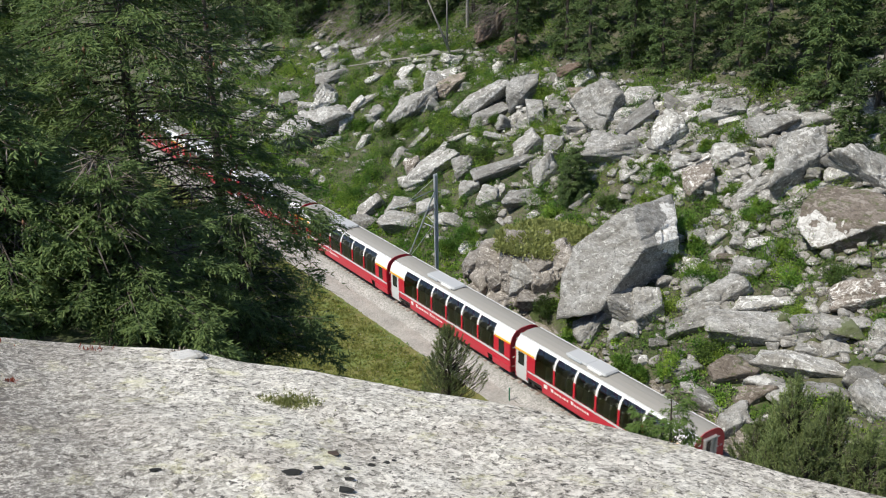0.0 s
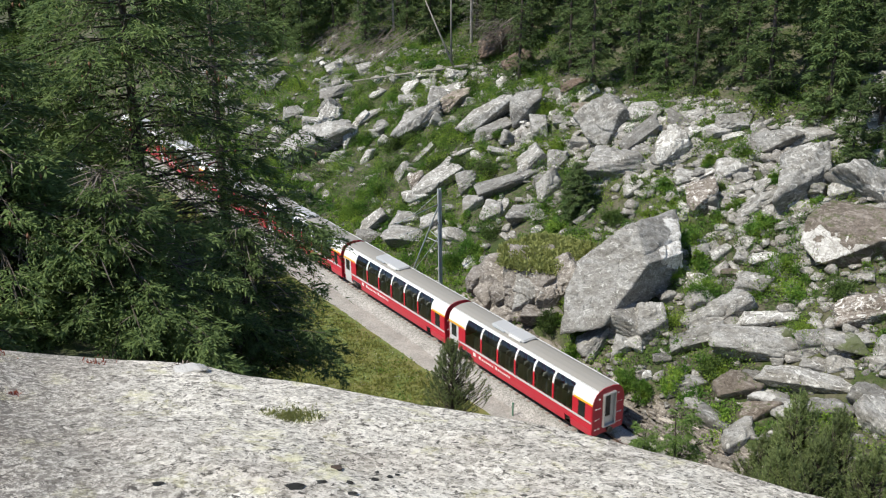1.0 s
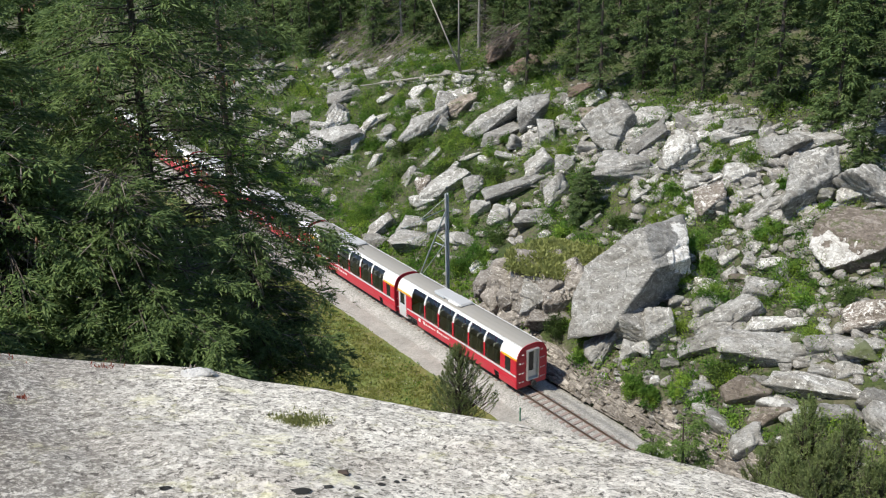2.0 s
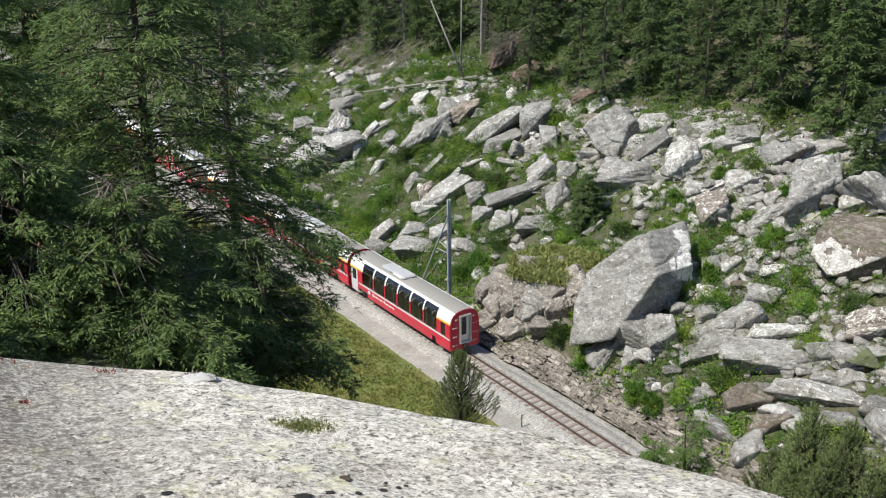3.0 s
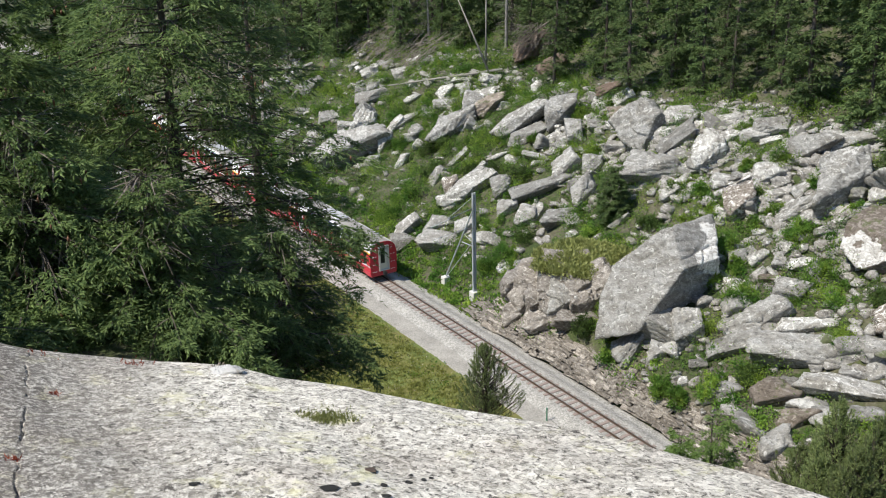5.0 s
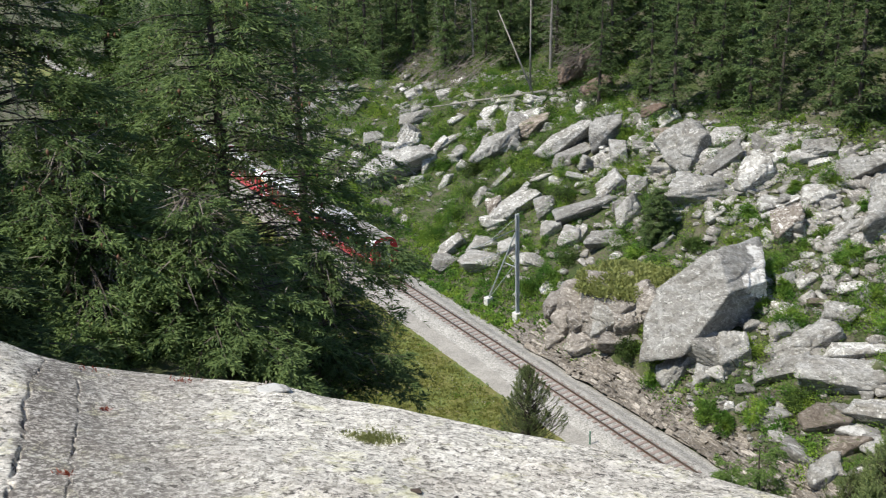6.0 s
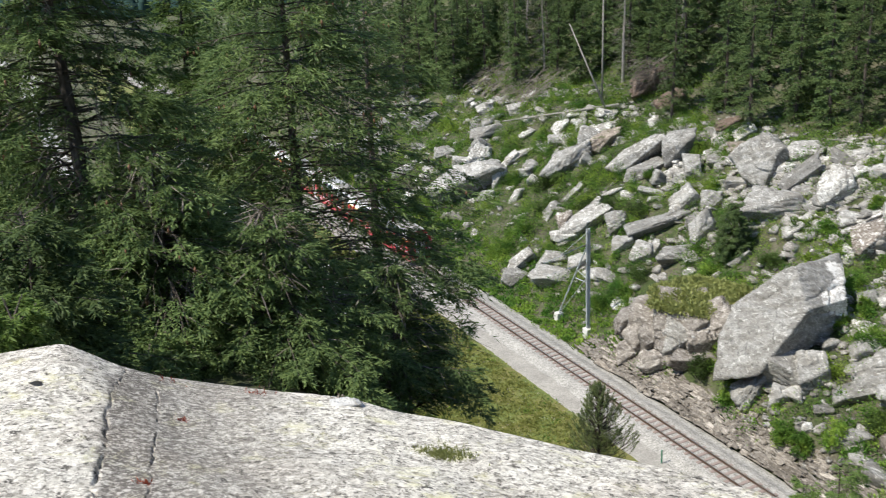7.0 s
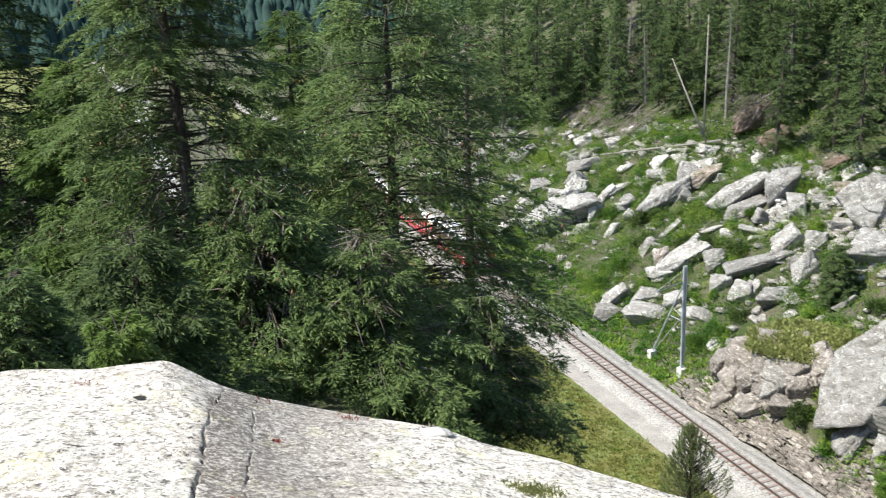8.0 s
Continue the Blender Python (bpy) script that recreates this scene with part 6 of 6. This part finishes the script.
# ---- far valley ----
def valley():
    r = np.random.default_rng(90)
    bm = bmesh.new()
    p = at_eye(-33.1, -3.0, 560)
    box(bm, -8, 8, -5, 5, -8, 5.5)
    house = tagged(new("house"), "white plastered house with a brown roof across the valley", "house")
    house.matrix_basis = Matrix.Translation((p.x, p.y, p.z)) @ pose(0, 0, 0, 0, 0, 20)
    part("wall", bm, M_PLASTER, house)
    bm = bmesh.new()
    pts = [(-9, -6, 5.4), (9, -6, 5.4), (9, 6, 5.4), (-9, 6, 5.4), (-9, 0, 9.2), (9, 0, 9.2)]
    vv = [bm.verts.new(q) for q in pts]
    for f in ((0, 1, 5, 4), (2, 3, 4, 5), (0, 4, 3), (1, 2, 5), (3, 2, 1, 0)):
        bm.faces.new([vv[i] for i in f])
    part("roof", bm, M_ROOFTILE, house)
    for k in range(4):
        bm = bmesh.new()
        box(bm, -6.2 + 3.6 * k, -5.0 + 3.6 * k, -5.06, -4.98, 1.5, 3.2)
        part("window", bm, M_SHADE_GLASS, house)
    # pale river gravel and a road seen between the trees
    for k, (s0, s1, c0, c1) in enumerate(((78, 175, -14, -8.5), (170, 320, -31, -28))):
        tagged(strip("river_gravel", s0, s1, c0, c1, lambda s, c: ground_height(s, c) + 0.25, M_RIVER, 2.0, 0.8, 1.5), "pale dry river gravel beyond the trees", "gravel", kind="structure")
    # a pale gravel road winding over the valley floor
    line = ((535, -46), (521, -42), (496, -40), (444, -38), (402, -36), (353, -31), (292, -26))
    rv = []
    for (s0, c0), (s1, c1) in zip(line, line[1:]):
        along = Vector((s1 - s0, c1 - c0)).normalized()
        for t in np.linspace(0, 1, 6):
            s, c = s0 + (s1 - s0) * t, c0 + (c1 - c0) * t
            for side in (-2.6, 2.6):
                a, b = s - along.y * side, c + along.x * side
                rv.append(plan(a, b, float(ground_height(a, b)) + 0.45))
    rf = [(2 * i, 2 * i + 1, 2 * i + 3, 2 * i + 2) for i in range(len(rv) // 2 - 1)]
    tagged(put("gravel_road", raw_mesh("gravel_road", [tuple(p) for p in rv], rf, M_RIVER)), "pale gravel road winding over the valley floor", "road", kind="structure")
    tagged(strip("valley_meadow", 190, 560, -330, -34, lambda s, c: ground_height(s, c) + 0.25, M_MEADOW, 9.0, 9.0, 6.0), "sunny pasture on the valley floor beyond the trees", "meadow", kind="structure")
    # dark woods on the far valley side, valley haze painted into their colour
    base, vs, fs = 0, [], []
    for k in range(5200):
        az, d = radians(r.uniform(-62, 5)), 520 + 700 * r.uniform() ** 1.2
        x, y = d * math.sin(az), d * math.cos(az)
        s, c = x * UX + y * UY, x * NX + y * NY - TRACK_OFF
        z = float(ground_height(s, c, False))
        h, w = r.uniform(16, 29), r.uniform(4.0, 6.4)
        a = np.linspace(0, 6.283, 8)[:-1] + r.uniform(0, 1)
        tier = []
        for q, rad in ((0.06, 1.0), (0.42, 0.72), (0.42, 0.5), (0.72, 0.42)):
            jag = 1 + 0.25 * r.uniform(-1, 1, 7)
            tier.append(np.stack([x + w * rad * jag * np.cos(a), y + w * rad * jag * np.sin(a), np.full(7, z + h * q) + r.uniform(-0.6, 0.6, 7)], -1))
        v = np.concatenate(tier + [np.array([[x, y, z + h]])])
        j = np.arange(7)
        n = (j + 1) % 7
        f = [np.stack([j + 7 * t, n + 7 * t, n + 7 * (t + 1)], -1) for t in range(3)] + [np.stack([j + 7 * t, n + 7 * (t + 1), j + 7 * (t + 1)], -1) for t in range(3)] + [np.stack([j + 21, n + 21, np.full(7, 28)], -1)]
        vs.append(v)
        fs.append(np.concatenate(f) + base)
        base += 29
    tagged(put("far_woods", raw_mesh("far_woods", np.concatenate(vs), np.concatenate(fs), M_FAR_HAZED)), "dark conifer woods on the far valley side, bluish haze in their colour", "woods", kind="stuff")


valley()

# ---- the near boulder ----
CREST = ((-180, 4.0, -1.9), (-75, 5.2, -1.85), (-50, 5.2, -1.88), (-42.5, 5.2, -1.89), (-38, 5.1, -1.94), (-33.7, 5.0, -1.918), (-31, 4.95, -2.08), (-28.5, 4.9, -2.17), (-25.7, 4.8, -2.21), (-21, 4.6, -2.24),
         (-16.4, 4.45, -2.25), (-13.9, 4.35, -2.29), (-7.3, 4.15, -2.325), (-1.85, 4.0, -2.345), (2.9, 3.9, -2.335), (8.4, 3.8, -2.35), (12.3, 3.7, -2.325), (18.1, 3.6, -2.315), (23.7, 3.5, -2.295), (29.4, 3.5, -2.28), (50, 3.5, -2.3), (180, 4.0, -1.9))
CREST_AZ, CREST_D, CREST_Z = (np.array([k[i] for k in CREST]) for i in range(3))


def near_z(az, q):
    """Height of the boulder's skin below the eye at a bearing and a share q of the way to its edge."""
    d = np.interp(az, CREST_AZ, CREST_D)
    soft_az = 0.5 + 18 * np.clip(1 - q, 0, 0.5)
    zc = sum(np.interp(az + soft_az * k, CREST_AZ, CREST_Z) for k in np.linspace(-1, 1, 9)) / 9
    inner = -1.62 + (zc + 1.62) * np.minimum(q, 1) ** 1.5
    over = np.clip(q - 1, 0, None)
    z = inner - 3.2 * over - 7.0 * over ** 1.5 * (over > 0)
    x, y = d * q * np.sin(np.radians(az)), d * q * np.cos(np.radians(az))
    calm = 1 - 0.75 * np.exp(-((q - 1) / 0.06) ** 2)
    z = z + calm * (0.022 * wobble(x, y, 0.55, 2.0) + 0.008 * wobble(x, y, 0.16, 1.0)) + 0.006 * wobble(x, y, 0.3, 6.0)
    for (ax, ay), (bx, by), wide, deep in (((-2.28, 4.2), (-1.5, 2.5), 0.0038, 0.024), ((-2.5, 4.3), (-2.22, 3.6), 0.0036, 0.022), ((-2.22, 3.6), (-1.66, 2.4), 0.006, 0.045)):
        t = np.clip(((x - ax) * (bx - ax) + (y - ay) * (by - ay)) / ((bx - ax) ** 2 + (by - ay) ** 2), 0, 1)
        px, py = ax + t * (bx - ax) + 0.005 * np.sin(t * 97 + 3 * np.sin(t * 31)) + 0.010 * np.sin(t * 43 + 2 * np.sin(t * 17)) + 0.010 * np.sin(t * 19 + 2 * np.sin(t * 7)) + 0.012 * np.sin(t * 8 + ax), ay + t * (by - ay)
        z = z - deep * (0.35 + 0.65 * np.abs(np.sin(t * 13 + ax * 3))) * np.exp(-(((x - px) ** 2 + (y - py) ** 2) / wide ** 2)) * (t > 0) * (t < 1)
    return x, y, z + EYE_Z


def near_boulder():
    az = np.concatenate([np.linspace(-180, -56, 60)[:-1], np.linspace(-56, -36, 90)[:-1], np.linspace(-36, -22, 330)[:-1], np.linspace(-22, 40, 260), np.linspace(40, 180, 60)[1:]])
    q = np.concatenate([np.linspace(0.02, 0.42, 14)[:-1], np.linspace(0.42, 1.08, 210), np.linspace(1.08, 2.3, 22)[1:]])
    A, Q = np.meshgrid(az, q, indexing="ij")
    x, y, z = near_z(A, Q)
    n = len(q)
    k = (np.arange(len(az) - 1)[:, None] * n + np.arange(n - 1)[None, :]).ravel()
    ob = put("near_boulder", raw_mesh("near_boulder", np.stack([x, y, z], -1).reshape(-1, 3), np.stack([k, k + 1, k + n + 1, k + n], -1)[:, ::-1], M_LICHEN, True))
    tagged(ob, "large pale gneiss boulder crusted with white and yellow lichen", "boulder")
    return ob


near_boulder()


def on_boulder(az, el):
    """The point of the boulder seen at that bearing and slope."""
    d = float(np.interp(az, CREST_AZ, CREST_D))
    qs = np.linspace(0.4, 1.0, 400)
    x, y, z = near_z(np.full(400, float(az)), qs)
    k = int(np.argmin(np.abs(np.degrees(np.arctan2(z - EYE_Z, np.hypot(x, y))) - el)))
    return Vector((float(x[k]), float(y[k]), float(z[k])))


def tuft(az, el, w, n, blade, mat, seed, label, name="grass_tuft"):
    p = np.array(on_boulder(az, el))
    r = np.random.default_rng(seed)
    base = p + r.normal(0, 1, (n, 3)) * np.array((w * 0.34, w * 0.2, 0.0))
    base[:, 2] = p[2] - 0.01
    way = unit(r.normal(0, 0.45, (n, 3)) * np.array((1, 1, 0.2)) + np.array((0, 0, 1)))
    v, f = kites(base, way, blade * r.uniform(0.5, 1.3, n), np.full(n, 0.006), r)
    tagged(put(name, raw_mesh(name, v, f, mat)), label, "grass" if "grass" in name else "plant", kind="stuff")


M_RED_PLANT = foliage("reddish_leaves", (0.16, 0.03, 0.02), (0.34, 0.1, 0.06), 0.2)
tuft(-11.2, -30.6, 0.2, 1500, 0.028, M_TURF, 81, "small tuft of short grass in a hollow of the boulder")
for i, (az, el, w) in enumerate(((-27.7, -26.6, 0.05), (-30.6, -29.6, 0.05), (-28.5, -24.3, 0.16), (-23.0, -25.8, 0.14), (-38.5, -21.6, 0.12), (-17.5, -26.8, 0.1))):
    tuft(az, el, w, 60, 0.028, M_RED_PLANT if i != 5 else M_DRY, 82 + i, "small reddish plant rooted in a crack of the boulder", "crack_plant")


def lichen_spots():
    r = np.random.default_rng(17)
    for az, el, w, h in ((-10.9, -34.6, 0.06, 0.025), (-9.0, -34.5, 0.025, 0.02), (-7.7, -33.9, 0.018, 0.015), (-7.0, -34.7, 0.02, 0.02), (-6.9, -35.3, 0.028, 0.02), (-7.3, -35.9, 0.05, 0.03), (-5.2, -34.6, 0.022, 0.018),
                         (-4.1, -34.5, 0.018, 0.015), (-5.0, -34.2, 0.012, 0.012), (-20.0, -33.2, 0.03, 0.018), (-3.6, -34.4, 0.014, 0.012), (-35.6, -22.9, 0.05, 0.03)):
        p = on_boulder(az, el)
        bm = bmesh.new()
        ph = r.uniform(0, 6)
        ring = [bm.verts.new((0.68 * w * math.cos(a) * (1 + 0.2 * math.sin(3 * a + ph)), 0.9 * h * math.sin(a) * (1 + 0.25 * math.sin(2 * a + ph)), 0.0)) for a in np.linspace(0, 6.283, 25)[:-1]]
        bm.faces.new(ring)
        bmesh.ops.solidify(bm, geom=list(bm.faces), thickness=0.012)
        ob = part("lichen_patch", bm, M_LICHEN_BLACK)
        ob.matrix_basis = Matrix.Translation(p + Vector((0, 0, 0.003))) @ pose(0, 0, 0, -9, 3, 0)
        tagged(ob, "black lichen patch on the pale boulder", "lichen", group="lichen patches")


lichen_spots()


def crest_knob(az, el, size, mat, name, label, seed):
    v, f, own = hewn(4, size, random_cuts(np.random.default_rng(seed)), seed, 0.06, 0.06)
    ob = put(name, raw_mesh(name, v, f, mat), None, Matrix.Translation(on_boulder(az, el)) @ pose(0, 0, 0, -10, 5, -az))
    tagged(ob, label, "rock")


crest_knob(-17.0, -27.15, (0.17, 0.10, 0.06), M_BLEACHED, "white_rock", "white bleached rock on the boulder's crest", 8)
crest_knob(-7.9, -33.8, (0.05, 0.04, 0.02), M_EARTH, "stone_chip", "small red-brown stone chip lying on the boulder", 6)

motions()
